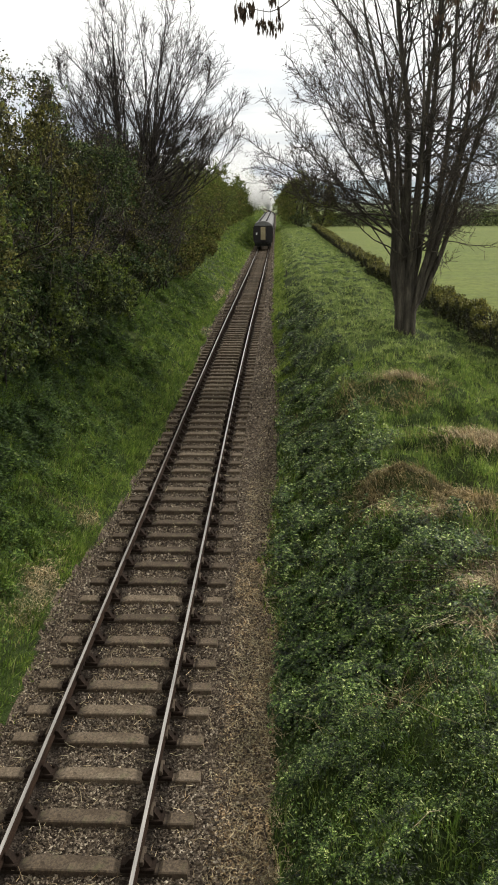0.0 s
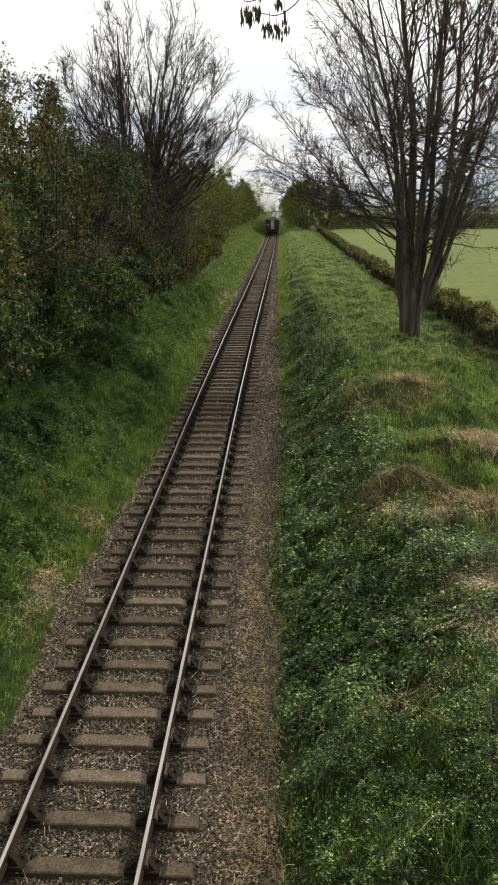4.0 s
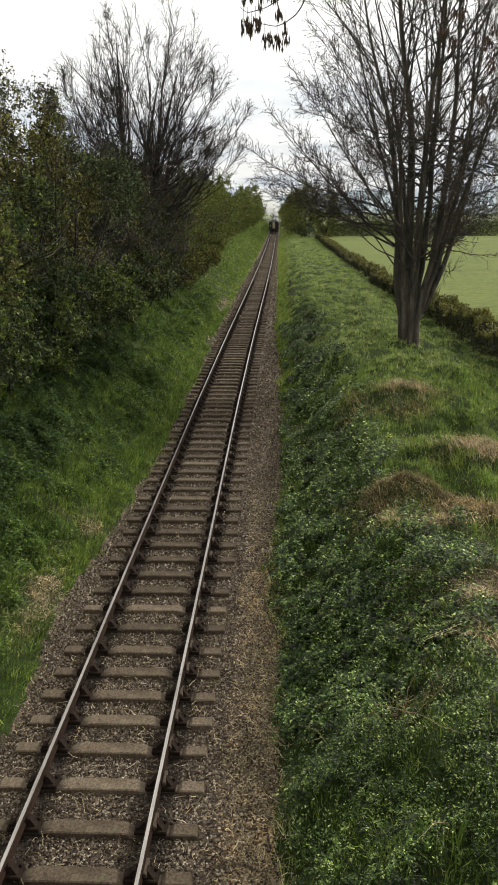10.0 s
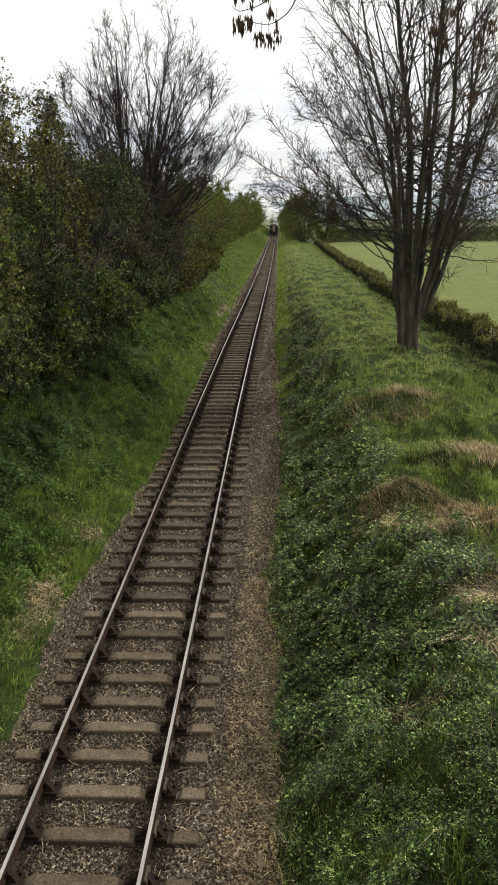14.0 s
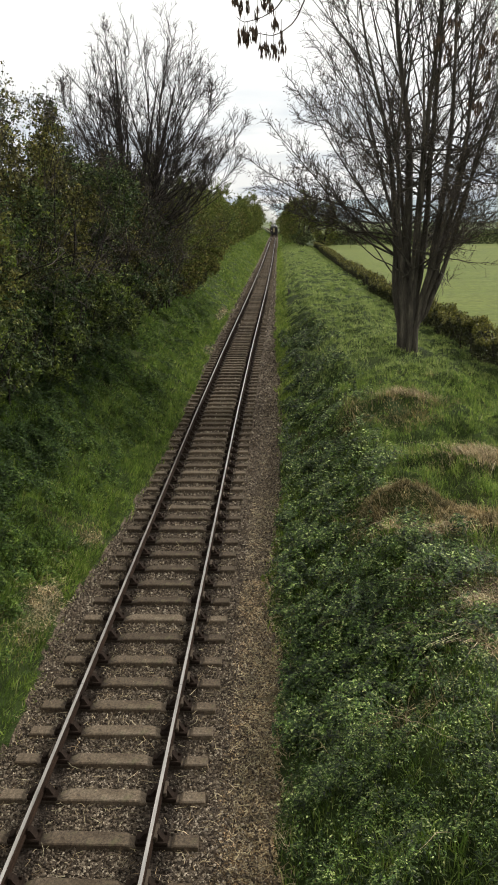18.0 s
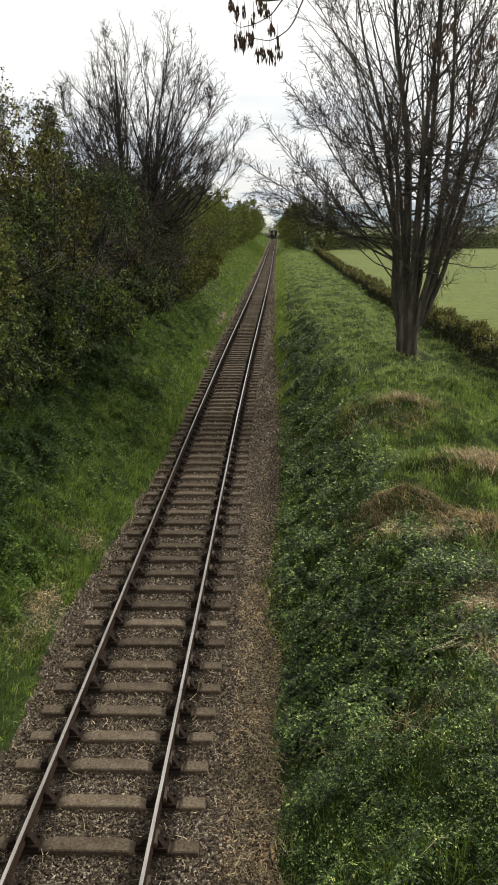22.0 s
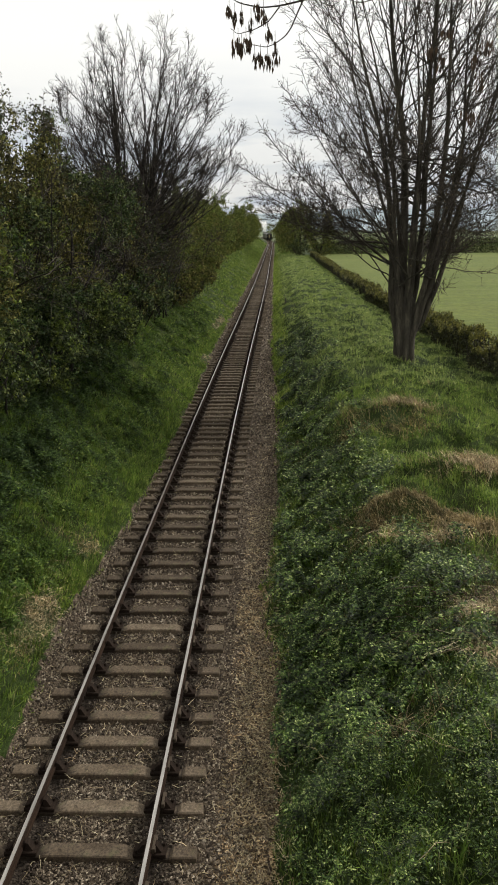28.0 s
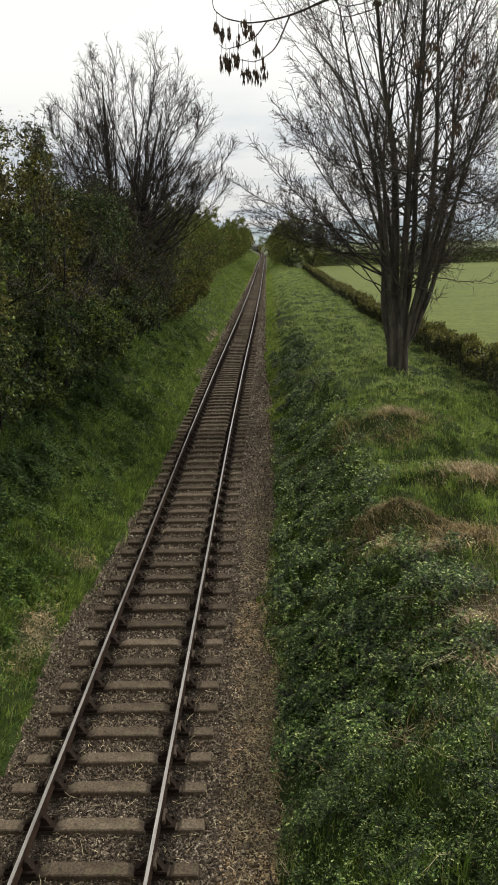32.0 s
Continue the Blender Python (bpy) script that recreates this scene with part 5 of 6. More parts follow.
    turf_patch("verge_grass", "short yellow-green grass along the ballast edge", 1.4, 2.9, 30, 200, 110000, 0.2, 0.06, "verge_grass", 517, edge, 0.6, plain=True)
    turf_patch("verge_grass", "short yellow-green grass along the ballast edge", -2.4, -1.1, 9, 220, 80000, 0.11, 0.030, "verge_grass", 511, edge, 0.6, plain=True)


build_grass()


def build_herbs():
    """Cow parsley and nettles, thick on the near slope: each plant a rosette of arching leafy fronds."""
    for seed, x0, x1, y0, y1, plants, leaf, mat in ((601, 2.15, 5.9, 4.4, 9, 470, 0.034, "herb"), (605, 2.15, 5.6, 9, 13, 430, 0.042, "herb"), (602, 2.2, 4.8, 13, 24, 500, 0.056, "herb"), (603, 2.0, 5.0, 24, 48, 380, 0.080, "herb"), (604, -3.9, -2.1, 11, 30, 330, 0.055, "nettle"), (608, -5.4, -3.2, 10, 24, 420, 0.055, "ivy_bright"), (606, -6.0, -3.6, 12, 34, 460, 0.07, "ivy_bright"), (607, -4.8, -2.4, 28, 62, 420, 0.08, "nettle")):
        rng = np.random.default_rng(seed)
        cx, cy = x0 + (x1 - x0) * rng.random(plants), y0 + (y1 - y0) * rng.random(plants)
        keep = (rng.random(plants) < np.where((cy > 13) & (cx > 0), np.clip(1.25 - np.abs(cx - 2.2) / 3.0, 0.1, 1), 1)) & ((cx > bed_right(cy) + 0.15) | (cx < bed_left(cy) - 0.5)) & (rng.random(plants) > 1.5 * dryness(cx, cy))
        cx, cy = cx[keep], cy[keep]
        n, fronds, per = len(cx), 10, 18 if y1 < 14 else 13
        r = rng.uniform(0.14, 0.34, n)[:, None, None] * (1 + 0.004 * y0)
        top = (rng.uniform(0.14, 0.46, n) * (1 + 0.45 * value_noise(cx * 0.9, cy * 0.9, 75)))[:, None, None]
        a = rng.uniform(0, 2 * np.pi, (n, fronds, 1))
        reach = r * rng.uniform(0.6, 1.25, (n, fronds, 1))
        lift = top * rng.uniform(0.55, 1.1, (n, fronds, 1))
        t = rng.random((n, fronds, per)) ** 0.7
        wide = rng.choice([-1, 1], t.shape) * rng.uniform(0.1, 1, t.shape) * reach * 0.36 * np.clip(1.1 - t, 0, 1)
        X = cx[:, None, None] + np.cos(a) * reach * t - np.sin(a) * wide
        Y = cy[:, None, None] + np.sin(a) * reach * t + np.cos(a) * wide
        side = np.sign(wide)
        W = np.stack([np.cos(a) * np.ones_like(t) - 0.9 * np.sin(a) * side, np.sin(a) * np.ones_like(t) + 0.9 * np.cos(a) * side, 0.7 - 1.3 * t], -1).reshape(-1, 3)
        X, Y, H = X.ravel(), Y.ravel(), (lift * np.sin(np.pi * (0.12 + 0.62 * t))).ravel()
        X = np.where(X < 0, X, np.maximum(X, bed_right(Y) - 0.03))
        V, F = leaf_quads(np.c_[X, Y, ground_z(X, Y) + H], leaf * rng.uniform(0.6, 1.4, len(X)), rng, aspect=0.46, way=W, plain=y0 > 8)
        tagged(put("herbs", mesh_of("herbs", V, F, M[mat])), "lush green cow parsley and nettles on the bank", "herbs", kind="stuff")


build_herbs()


def build_straw():
    """Dead stalks blown over the ballast, thickest on the cess, and dry stems standing in the grass."""
    rng = np.random.default_rng(650)
    lines = []
    for n, a, b, x0, x1 in ((1700, 5.5, 13, -1.6, 2.3), (800, 13, 26, -1.4, 2.3), (2600, 4.6, 13.5, 1.66, 2.42), (1500, 13.5, 20, 1.5, 2.3), (700, 20, 40, 1.6, 2.3), (500, 12, 15.5, -2.7, -1.75)):
        for _ in range(n):
            y, x = rng.uniform(a, b), rng.uniform(x0, x1)
            if min(abs(x - GAUGE_HALF), abs(x + GAUGE_HALF)) < 0.09:
                continue
            z = max(float(ground_z(x, y)), -0.078) + (0.035 if abs(x) < 2.3 else 0.06)
            t = rng.uniform(0, np.pi)
            lines.append(grow((x, y, z), (math.cos(t), math.sin(t), rng.normal(0, 0.12)), rng.uniform(0.03, 0.18), 0.0038, 0.0018, rng, 2, 0.3))
    V, F = tubes(lines)
    n = 24000
    y = 4.4 + 10.5 * rng.random(n) ** 1.2
    x = 1.45 + (bed_right(y) - 1.40) * rng.random(n) ** 0.65
    keep = rng.random(n) < 0.75 + 0.6 * value_noise(x * 2.2, y * 1.6, 77)
    x, y = x[keep], y[keep]
    CV, CF = leaf_quads(np.c_[x, y, np.maximum(ground_z(x, y), -0.078) + 0.022], rng.uniform(0.020, 0.062, len(x)), rng, 0.75, aspect=0.34)
    tagged(put("wood_chips", mesh_of("wood_chips", CV, CF, M["chip"])), "pale brown wood chips and dead leaves strewn beside the track", "wood chips", kind="stuff")
    tagged(put("straw", mesh_of("straw", V, F, M["straw"])), "pale dead stalks scattered over the ballast", "straw", kind="stuff")
    for k, (x, y, n, L) in enumerate(((4.25, 14.2, 9, 0.6), (4.5, 21.0, 5, 0.8), (4.75, 21.9, 5, 0.9), (5.3, 21.4, 4, 0.6), (6.75, 17.0, 12, 0.5), (5.1, 13.4, 5, 0.5), (4.2, 8.3, 5, 0.8), (5.05, 9.6, 8, 0.6), (4.85, 10.8, 7, 0.7), (5.2, 11.8, 5, 0.6), (3.75, 8.0, 4, 0.9), (4.1, 6.6, 4, 0.7))):
        ls = []
        for _ in range(n):
            ls.append(grow((rng.normal(0, 0.12), rng.normal(0, 0.12), -0.03), (rng.normal(0, 0.55), rng.normal(0, 0.55), 1), L * rng.uniform(0.6, 1.3), 0.0048, 0.002, rng, 5, 0.14, -0.06))
        V, F = tubes(ls)
        ob = put("dry_stalks", mesh_of("dry_stalks", V, F, M["straw"]), m=pose(x, y, float(ground_z(x, y))))
        tagged(ob, "tuft of bleached dead stalks standing in the grass", "dry stalks", "tufts of dry stalks", "stuff")


build_straw()


def build_dead_growth():
    """Dead bramble on the crest, long bleached stems, and pale straw on the mounds."""
    rng = np.random.default_rng(655)
    for x, y, spread, n in ((5.05, 10.9, 0.50, 70), (5.55, 10.2, 0.42, 60), (5.5, 11.7, 0.45, 45)):
        z = float(ground_z(x, y))
        ls = []
        for _ in range(n):
            a = rng.uniform(0, 2 * np.pi)
            ox, oy = rng.normal(0, spread, 2)
            base = float(ground_z(x + ox, y + oy)) - z + 0.05
            ls.append(grow((ox, oy, base), (math.cos(a), math.sin(a), rng.uniform(0.3, 1.1)), rng.uniform(0.4, 1.0), 0.0060, 0.0025, rng, 7, 0.2, -0.14))
        V, F = tubes(ls)
        ob = put("dead_bramble", mesh_of("dead_bramble", V, F, M["dead_stem"]), m=pose(x, y, z))
        tagged(ob, "tangle of dead brown bramble stems on the bank crest", "bramble", "dead brambles", "stuff")
    for (xa, ya), (xb, yb), lift, bow in (((3.36, 8.24), (4.15, 7.27), 0.42, 0.06), ((4.37, 7.87), (4.47, 7.34), 0.34, 0.10), ((4.60, 9.40), (4.82, 8.53), 0.38, 0.16), ((3.97, 14.76), (4.05, 13.6), 0.45, 0.40)):
        t = np.linspace(0, 1, 9)
        X, Y = xa + (xb - xa) * t, ya + (yb - ya) * t
        za, zb = float(ground_z(xa, ya)) + lift, float(ground_z(xb, yb)) + lift * 0.8
        pts = np.c_[X, Y, za + (zb - za) * t + bow * np.sin(np.pi * t)] + rng.normal(0, 0.012, (9, 3))
        foot = np.array([[X[0] + 0.03, Y[0] + 0.03, float(ground_z(xa, ya)) - 0.03]])
        O = foot[0]
        V, F = tubes([(np.concatenate([foot, pts]) - O, np.linspace(0.0045, 0.0022, 10))])
        ob = put("dead_stem", mesh_of("dead_stem", V, F, M["straw"]), m=pose(*O))
        tagged(ob, "long bleached dead stem lying over the herbs", "dead stem", "long dead stems")
    for x, y, sx, sy, n in ((6.75, 17.3, 0.66, 0.40, 1200), (5.9, 23.1, 0.7, 0.3, 1100), (4.9, 13.4, 0.7, 0.25, 900), (5.3, 10.4, 0.3, 0.25, 900), (4.95, 9.35, 0.22, 0.22, 500)):
        X, Y = x + rng.normal(0, sx * 0.6, n), y + rng.normal(0, sy * 0.6, n)
        V, F = blades(np.c_[X, Y, ground_z(X, Y) + 0.05], rng.uniform(0.12, 0.38, n), rng.uniform(0.006, 0.012, n), rng, 1.0, (-0.6, -0.5))
        tagged(put("dead_straw", mesh_of("dead_straw", V, F, M["straw"])), "bleached straw matted on a grassy mound", "straw", kind="stuff")


build_dead_growth()


def build_ash():
    """Ash tree beside the bridge; one bough hangs into the view with bunches of dry seed wings."""
    rng = np.random.default_rng(660)
    bx, by = 9.0, 2.0
    bz = float(ground_z(bx, by))
    tree = empty_at("ash_tree", bx, by, bz)
    tagged(tree, "ash tree with hanging bunches of dry brown seed wings", "tree")
    V, F = tubes([grow((0, 0, -0.3), (-0.06, 0.02, 1), 8.6, 0.17, 0.09, rng, 8, 0.03)], 10)
    put("trunk", mesh_of("trunk", V, F, M["bark"], True), tree)
    O = Vector((bx, by, bz))
    bough = new("bough")
    bough.parent = tree
    bough_at = Vector((3.6, 4.4, 8.62)) - O

    def local(pts):
        return [tuple(Vector(p) - O - bough_at) for p in pts]

    def line(pts, r0, r1):
        P = np.array(local(pts))
        t = np.linspace(0, 1, len(P))
        tt = np.linspace(0, 1, 4 * len(P))
        Q = np.c_[[np.interp(tt, t, P[:, i]) for i in range(3)]].T
        Q[1:-1] = (Q[:-2] + Q[1:-1] * 2 + Q[2:]) / 4
        return Q, np.linspace(r0, r1, len(Q))
    main = [(3.6, 4.4, 8.62), (3.2, 4.45, 8.42), (2.909, 4.5, 8.287), (2.713, 4.5, 8.192), (2.529, 4.5, 8.134), (2.471, 4.5, 8.11), (2.385, 4.5, 8.082), (2.27, 4.5, 8.06), (2.17, 4.5, 8.053), (2.056, 4.5, 8.078), (2.0, 4.5, 8.119), (1.991, 4.5, 8.192)]
    side = [(2.385, 4.5, 8.082), (2.356, 4.5, 8.023), (2.326, 4.5, 7.958), (2.296, 4.5, 7.919), (2.237, 4.5, 7.881), (2.194, 4.5, 7.869), (2.107, 4.5, 7.886)]
    low = [(2.27, 4.5, 8.06), (2.211, 4.5, 7.988), (2.138, 4.5, 7.951), (2.051, 4.5, 7.933), (2.017, 4.5, 7.96)]
    loops = [[(3.2, 4.45, 8.42), (2.95, 4.5, 8.16), (2.80, 4.5, 8.09), (2.66, 4.5, 8.06), (2.55, 4.5, 8.11), (2.40, 4.5, 8.2)],
             [(3.0, 4.5, 8.33), (2.80, 4.5, 8.13), (2.66, 4.5, 8.11), (2.55, 4.5, 8.18)],
             [(3.4, 4.45, 8.5), (3.35, 4.5, 8.15), (3.25, 4.5, 7.98), (3.12, 4.5, 7.93)],
             [(3.5, 4.45, 8.55), (3.5, 4.5, 8.0), (3.42, 4.5, 7.84), (3.30, 4.5, 7.76), (3.22, 4.5, 7.74)],
             [(3.3, 4.45, 8.45), (3.1, 4.5, 8.1), (2.98, 4.5, 7.98)]]
    for pts, r0, r1 in [(main, 0.011, 0.0018), (side, 0.005, 0.002), (low, 0.004, 0.0016)] + [(p, 0.0045, 0.0015) for p in loops]:
        V, F = tubes([line(pts, r0, r1)], 5)
        put("twig", mesh_of("twig", V, F, M["twig"]), bough)
    V, F = tubes([(np.array([(0, 0, 0), (1.6, -0.5, 0.25), (3.4, -1.4, -0.3), tuple(Vector((bx - 0.45, by + 0.1, bz + 8.0)) - O - bough_at)]), np.array([0.012, 0.025, 0.045, 0.07]))], 6)
    put("limb", mesh_of("limb", V, F, M["bark"], True), bough)
    # bunches: place, width, length
    hang = [(2.012, 8.06, 0.03, 0.06), (2.04, 8.02, 0.03, 0.07), (2.075, 8.03, 0.02, 0.05), (2.122, 7.99, 0.03, 0.08), (2.158, 8.05, 0.05, 0.09), (2.186, 8.03, 0.04, 0.085), (2.212, 7.94, 0.035, 0.09),
            (2.033, 7.89, 0.04, 0.09), (2.055, 7.90, 0.04, 0.08), (2.073, 7.88, 0.03, 0.075), (2.095, 7.90, 0.035, 0.09), (2.113, 7.90, 0.025, 0.07), (2.138, 7.825, 0.03, 0.08), (2.167, 7.825, 0.03, 0.08), (2.203, 7.815, 0.045, 0.10), (2.243, 7.86, 0.055, 0.14),
            (2.83, 8.15, 0.06, 0.09), (3.31, 7.86, 0.09, 0.08), (3.265, 7.80, 0.04, 0.09), (3.285, 7.70, 0.07, 0.14), (3.43, 7.72, 0.08, 0.10), (3.25, 7.53, 0.06, 0.07), (3.03, 7.84, 0.06, 0.06), (3.11, 7.93, 0.06, 0.06), (3.09, 7.80, 0.035, 0.07)]
    for x, z, w, L in hang:
        n = int(9 + w * 300)
        P = np.c_[rng.normal(0, w * 0.24, n), rng.normal(0, w * 0.24, n), -L * rng.uniform(0.1, 0.8, n)]
        d = np.c_[rng.normal(0, 0.10, (n, 2)), np.full(n, -1.0)]
        a = rng.uniform(0, np.pi, n)
        s = np.c_[np.cos(a), np.sin(a), np.zeros(n)]
        ln = rng.uniform(0.034, 0.050, n)[:, None]
        wd = rng.uniform(0.009, 0.014, n)[:, None]
        V = np.stack([P, P + d * ln * 0.45 - s * wd / 2, P + d * ln, P + d * ln * 0.45 + s * wd / 2], 1).reshape(-1, 3)
        k = 4 * np.arange(n)[:, None]
        F = np.concatenate([k + [0, 1, 2], k + [0, 2, 3]], 1).reshape(-1, 3)
        st = tubes([(np.array([(0, 0, 0.03), (0, 0, -L * 0.5), (0, 0, -L * 0.9)]), np.array([0.0014, 0.0012, 0.001]))], 3)
        V = np.concatenate([V, st[0]])
        q = st[1]
        F = np.concatenate([F, q[:, [0, 1, 2]] + 4 * n, q[:, [0, 2, 3]] + 4 * n])
        put("seed_bunch", mesh_of("seed_bunch", V, F, M["seed"]), bough, "", Matrix.Translation(Vector((x, 4.5, z + L * 0.4)) - O - bough_at))
    return bough, bough_at


BOUGH, BOUGH_AT = build_ash()


def build_marker():
    """Short post on the verge."""
    x, y = 3.0, 68.4
    bm = box(bmesh.new(), -0.06, 0.06, -0.05, 0.05, -0.2, 0.62, 0.015)
    ob = part("marker_post", bm, M["post"], m=pose(x, y, float(ground_z(x, y)), 2, -3, 10))
    tagged(ob, "short dark weathered marker post in the verge grass", "post")


build_marker()

# ======== the train ========
def coach(name="coach"):
    """Corridor coach, 19.6 m long, its origin at rail level at the rear end; it runs to +y."""
    ob = empty_at(name)
    w, L = 1.37, 19.6
    # body shell with curved sides
    side = [(-1.30, 1.05), (-w, 1.7), (-w, 2.3), (-1.31, 3.05), (-1.24, 3.22)]
    roof = [(-1.24, 3.22), (-1.12, 3.42), (-0.85, 3.62), (-0.45, 3.76), (0, 3.81)]
    prof = side + [(-x, z) for x, z in side[::-1]]
    bm = bmesh.new()
    a = [bm.verts.new((x, 0, z)) for x, z in prof]
    b = [bm.verts.new((x, L, z)) for x, z in prof]
    for k in range(len(prof)):
        j = (k + 1) % len(prof)
        bm.faces.new((a[k], a[j], b[j], b[k]))
    bm.faces.new(a)
    bm.faces.new(b[::-1])
    bmesh.ops.recalc_face_normals(bm, faces=bm.faces)
    part("body", bm, M["coach_paint"], ob)
    rp = roof + [(-x, z) for x, z in roof[-2::-1]]
    bm = bmesh.new()
    a = [bm.verts.new((x, -0.06, z)) for x, z in rp]
    b = [bm.verts.new((x, L + 0.06, z)) for x, z in rp]
    for k in range(len(rp) - 1):
        bm.faces.new((a[k], a[k + 1], b[k + 1], b[k]))
    bm.faces.new(a)
    bm.faces.new(b[::-1])
    bmesh.ops.recalc_face_normals(bm, faces=bm.faces)
    rf = part("roof", bm, M["coach_roof"], ob, "pale grey curved roof")
    for k in range(9):
        for s in (-0.45, 0.45):
            bm = rod(bmesh.new(), (s, 1.4 + 2.1 * k, 3.70), (s, 1.4 + 2.1 * k, 3.88), 0.11, 0.08, 8)
            part("ventilator", bm, M["coach_end"], rf)
    bm = box(bmesh.new(), -1.26, 1.26, -0.03, 0.0, 1.0, 3.25, 0.01)
    part("end_wall", bm, M["coach_end"], ob, "black painted coach end")
    bm = box(bmesh.new(), -0.52, 0.52, -0.42, -0.03, 1.15, 3.22, 0.04)
    gw = part("gangway", bm, M["coach_end"], ob)
    bm = box(bmesh.new(), -0.33, 0.33, -0.45, -0.42, 1.35, 3.05, 0.01)
    part("gangway_board", bm, M["gangway_cream"], gw, "cream board closing the gangway")
    for s in (-0.86, 0.86):
        bm = rod(bmesh.new(), (s, 0.05, 1.06), (s, -0.5, 1.06), 0.07)
        rod(bm, (s, -0.5, 1.06), (s, -0.55, 1.06), 0.20, seg=14)
        part("buffer", bm, M["iron_black"], ob)
    bm = box(bmesh.new(), -1.25, 1.25, -0.05, 0.12, 0.92, 1.2, 0.01)
    part("buffer_beam", bm, M["iron_black"], ob)
    bm = box(bmesh.new(), -1.1, 1.1, 0.1, L - 0.1, 0.85, 1.05)
    part("underframe", bm, M["iron_black"], ob)
    bm = rod(bmesh.new(), (-0.9, -0.06, 1.98), (-0.9, -0.06, 2.28), 0.09, seg=8)
    part("tail_lamp", bm, M["lamp_white"], ob, "white tail lamp")
    for s in (-1, 1):
        for k in range(8):
            bm = box(bmesh.new(), s * 1.34, s * 1.385, 1.2 + 2.25 * k, 2.5 + 2.25 * k, 2.15, 2.95, 0.01)
            part("window", bm, M["coach_end"], ob)
    for yy in (2.6, L - 2.6):
        bm = box(bmesh.new(), -1.15, 1.15, yy - 1.75, yy + 1.75, 0.42, 0.80, 0.03)
        bg = part("bogie", bm, M["iron_black"], ob)
        for dy in (-1.25, 1.25):
            for s in (-1, 1):
                bm = rod(bmesh.new(), (s * 0.68, yy + dy, 0.457), (s * 0.82, yy + dy, 0.457), 0.457, seg=18)
                part("wheel", bm, M["iron_black"], bg)
    return ob


def locomotive():
    """Steam engine with tender, running away chimney first."""
    ob = empty_at("steam_locomotive")
    bm = box(bmesh.new(), -1.25, 1.25, 0.2, 6.2, 1.0, 3.0, 0.06)
    part("tender", bm, M["iron_black"], ob)
    bm = box(bmesh.new(), -1.3, 1.3, 6.9, 9.0, 1.2, 3.6, 0.12)
    part("cab", bm, M["iron_black"], ob)
    bm = rod(bmesh.new(), (0, 9.0, 2.55), (0, 16.2, 2.55), 0.85, 0.78, 20)
    part("boiler", bm, M["iron_black"], ob)
    bm = rod(bmesh.new(), (0, 15.4, 3.2), (0, 15.4, 4.0), 0.28, 0.34, 14)
    part("chimney", bm, M["iron_black"], ob)
    bm = rod(bmesh.new(), (0, 12.4, 3.2), (0, 12.4, 3.85), 0.4, 0.25, 12)
    part("dome", bm, M["iron_black"], ob)
    bm = box(bmesh.new(), -1.25, 1.25, 9.0, 16.8, 1.15, 1.35, 0.02)
    part("running_plate", bm, M["iron_black"], ob)
    for k, yy in enumerate((1.2, 3.2, 5.2)):
        for s in (-1, 1):
            part("wheel", rod(bmesh.new(), (s * 0.68, yy, 0.6), (s * 0.82, yy, 0.6), 0.6, seg=18), M["iron_black"], ob)
    for k, yy in enumerate((8.6, 11.0, 13.4)):
        for s in (-1, 1):
            part("wheel", rod(bmesh.new(), (s * 0.68, yy, 0.87), (s * 0.82, yy, 0.87), 0.87, seg=22), M["iron_black"], ob)
    return ob


def steam_puff(seed, r, thick):
    """A ragged lump of steam: countless droplets in smaller billows, thinning out at its edge."""
    rng = np.random.default_rng(seed)
    m = 16
    c = rng.normal(0, 0.42 * r, (m, 3)) * [1, 1.1, 0.8]
    n = int(150 * thick)
    P = (c[:, None] + rng.normal(0, 1, (m, n, 3)) * (r * rng.uniform(0.16, 0.34, (m, 1, 1)))).reshape(-1, 3)
    V, F = leaf_quads(P, rng.uniform(0.10, 0.20, len(P)) * (0.7 + 0.25 * r), rng, plain=True)
    return mesh_of("puff", V, F, M["steam"])


TRAIN_Y = ((0.0, 115.0), (1.5, 138.0), (3.0, 159.0), (6.0, 192.0), (9.0, 226.0), (14.0, 279.0), (19.0, 333.0), (25.0, 402.0), (28.0, 440.0), (32.0, 498.0))
COACHES = [coach() for _ in range(4)]
for c in COACHES:
    tagged(c, "dark maroon railway coach with grey roof and cream gangway board", "railway coach", "coaches of the train")
LOCO = tagged(locomotive(), "black steam locomotive with tender hauling the coaches", "steam locomotive")
PLUME = tagged(empty_at("steam_plume"), "white plume of steam rising from the locomotive and trailing back", "steam")
PUFFS = []
PR = random.Random(9)
for k in range(15):
    f = k / 14
    dy = 96.4 - 34 * f ** 1.35 + PR.uniform(-1, 1)
    dx = 0.4 * math.sin(k) - 5.0 * f ** 1.3 + PR.uniform(-3, 3) * f
    z = 4.7 + 5.5 * f ** 0.6 + PR.uniform(-2.2, 2.2) * f
    r = 0.7 + 2.7 * f ** 0.7
    PUFFS.append((put("puff", steam_puff(700 + k, r, 1.7 - 0.8 * f), PLUME), dy, dx, z))


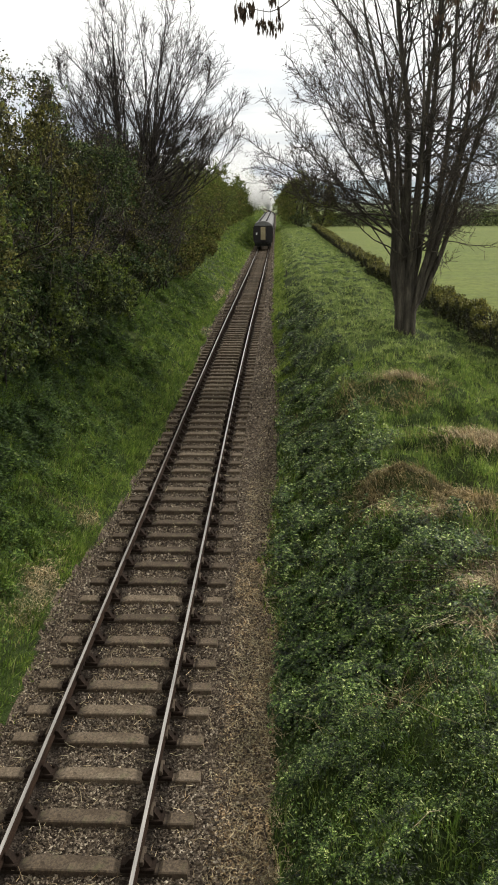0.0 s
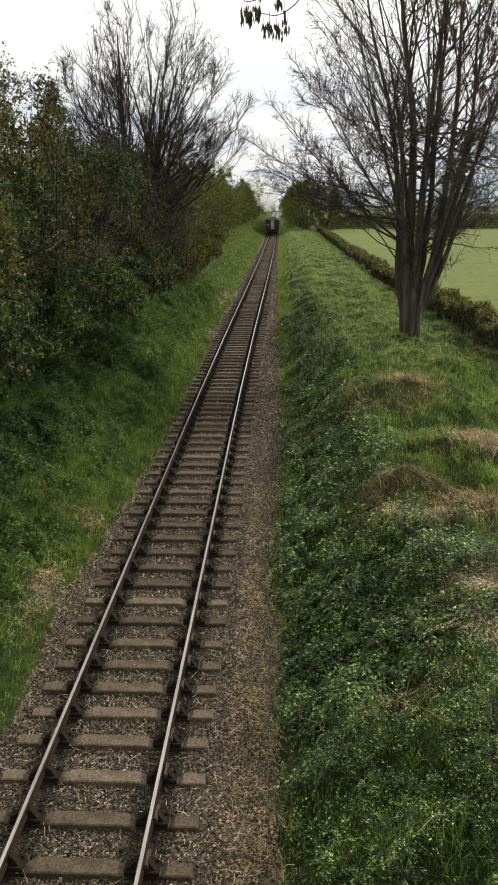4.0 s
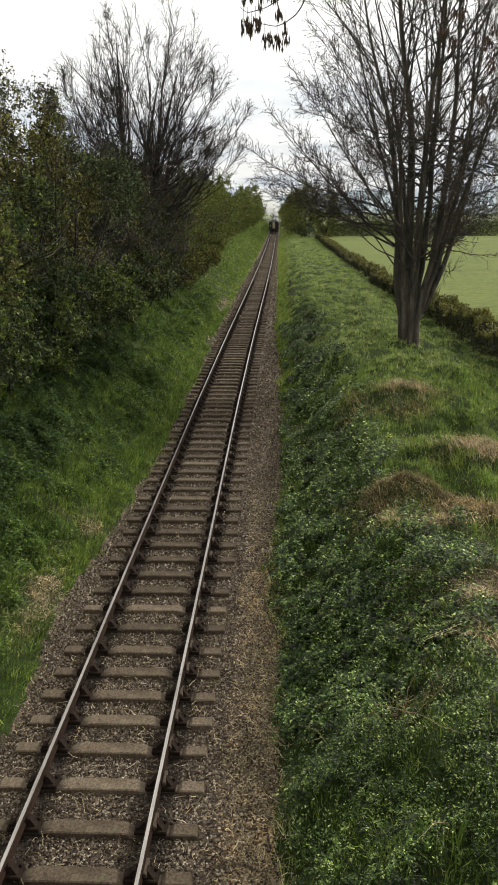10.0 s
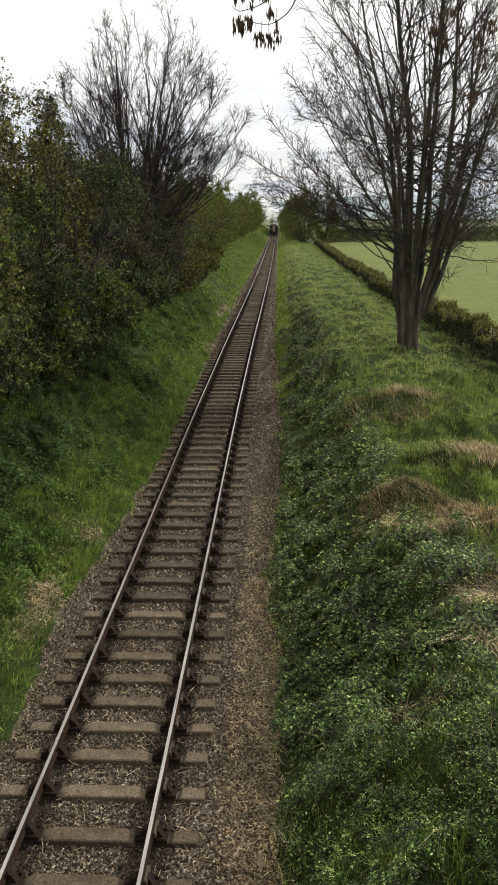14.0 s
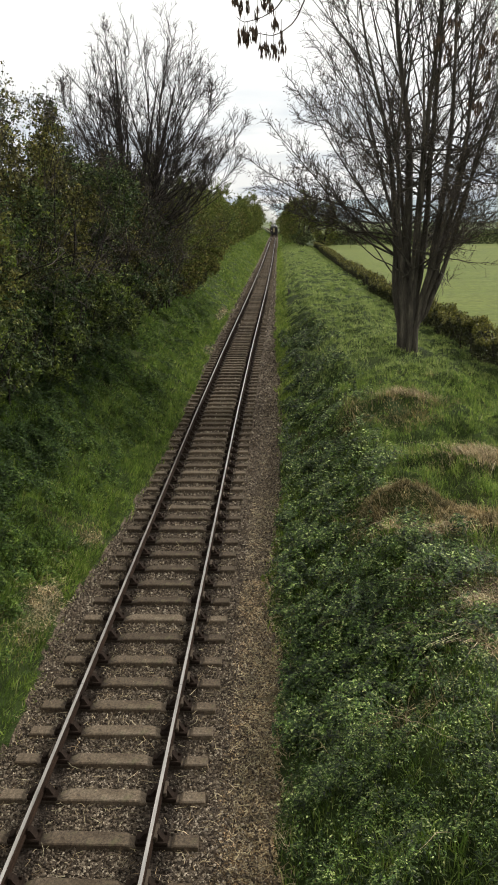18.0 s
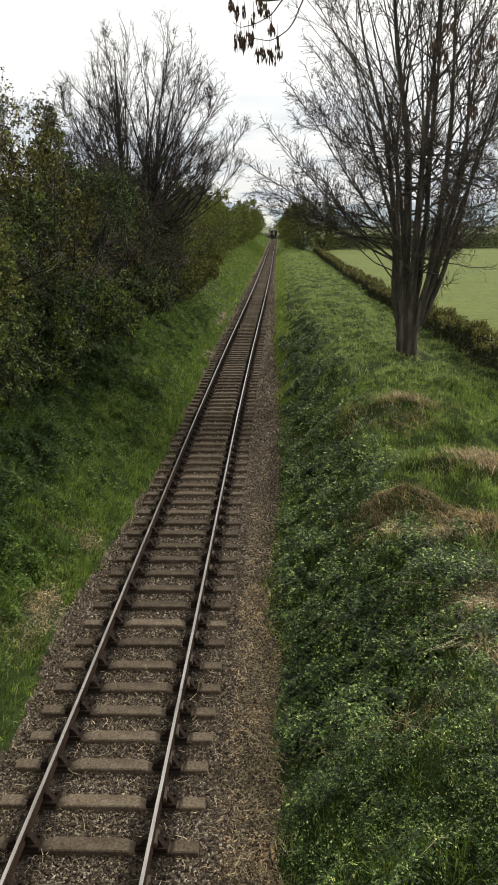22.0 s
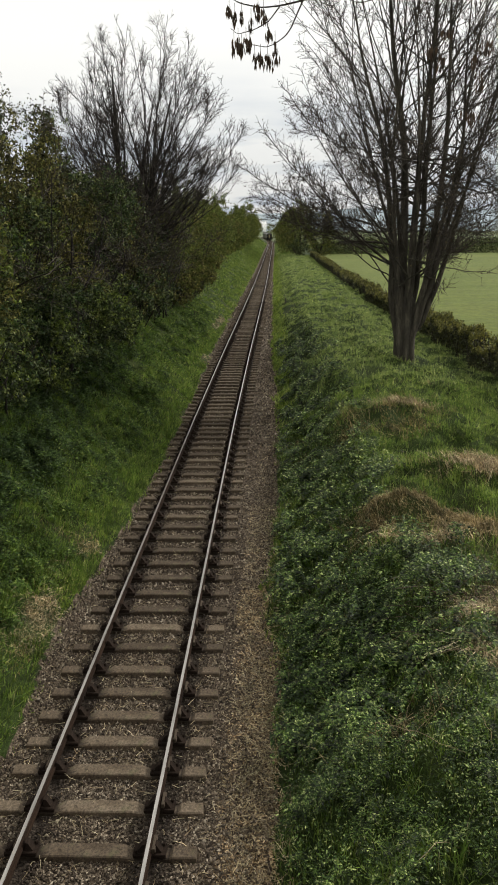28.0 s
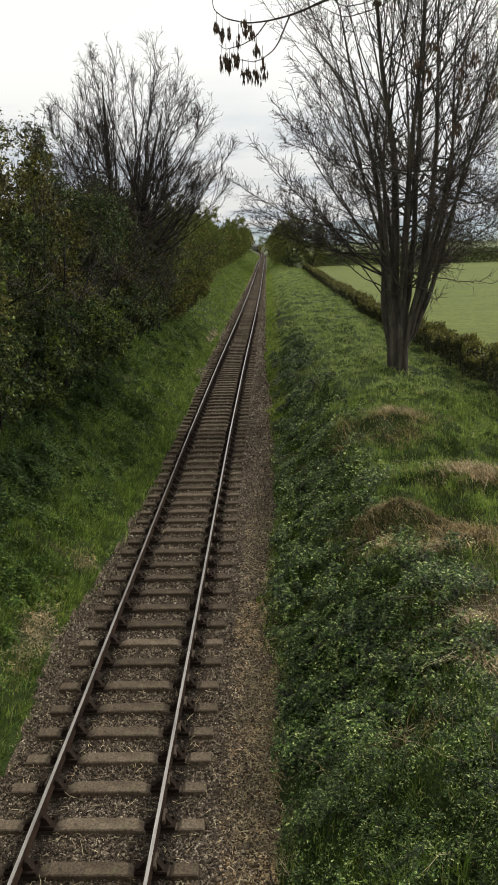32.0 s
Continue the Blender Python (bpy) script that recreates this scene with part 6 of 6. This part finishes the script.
# how the ash bough swings in the wind: seconds, sideways, up
SWAY = (
    (0.0, -0.0124, 0.0135), (1.0, -0.0005, 0.001), (2.0, 0.0023, 0.0128), (3.0, -0.004, 0.0173), (6.0, -0.0073, -0.0057), (7.0, -0.0229, 0.0352),
    (8.0, -0.008, 0.0091), (9.0, -0.0256, 0.0306), (10.0, 0.003, 0.0019), (11.0, 0.0039, 0.0034), (12.0, 0.0018, 0.0038), (13.0, 0.0065, -0.0025),
    (14.0, -0.0319, 0.0413), (17.0, 0.0017, -0.0059), (18.0, -0.0025, 0.0083), (19.0, 0.0, 0.0), (20.0, -0.0043, 0.0032), (21.0, 0.0021, 0.0051),
    (22.0, -0.017, 0.0109), (23.0, -0.0062, 0.0009), (24.0, -0.0161, 0.0119), (25.0, -0.01, 0.0098), (28.0, -0.0126, 0.0071), (29.0, -0.015, 0.0131),
    (30.0, -0.0139, 0.0077), (31.0, -0.0212, 0.0132), (32.0, -0.0196, 0.0084),
)


def place_on_line(y, length):
    x0, x1 = float(line_x(y)), float(line_x(y + length))
    return pose(x0, y, RAIL_TOP, 0, 0, math.degrees(math.atan2(x0 - x1, length)))


def motions():
    """The train runs away down the line; its steam goes with it and drifts."""
    ts = [t for t, _ in TRAIN_Y]
    for k, c in enumerate(COACHES):
        walk(c, [(t, place_on_line(y + 20.2 * k, 19.6)) for t, y in TRAIN_Y])
    walk(LOCO, [(t, place_on_line(y + 81.0, 16.8)) for t, y in TRAIN_Y])
    walk(PLUME, [(t, pose(float(line_x(y + 96)), y, RAIL_TOP)) for t, y in TRAIN_Y])
    for k, (p, dy, dx, z) in enumerate(PUFFS):
        f = k / 14
        walk(p, [(t, pose(dx + 0.7 * f * math.sin(0.5 * t + k), dy + 1.5 * f * math.sin(0.4 * t + 2 * k), z + 0.8 * f * math.sin(0.3 * t + k), 0, 0, 3.0 * t * (1 if k % 2 else -1))) for t, y in TRAIN_Y])
    walk(BOUGH, [(t, pose(BOUGH_AT[0] + dx + 0.016, BOUGH_AT[1], BOUGH_AT[2] + dz - 0.009)) for t, dx, dz in SWAY])


motions()
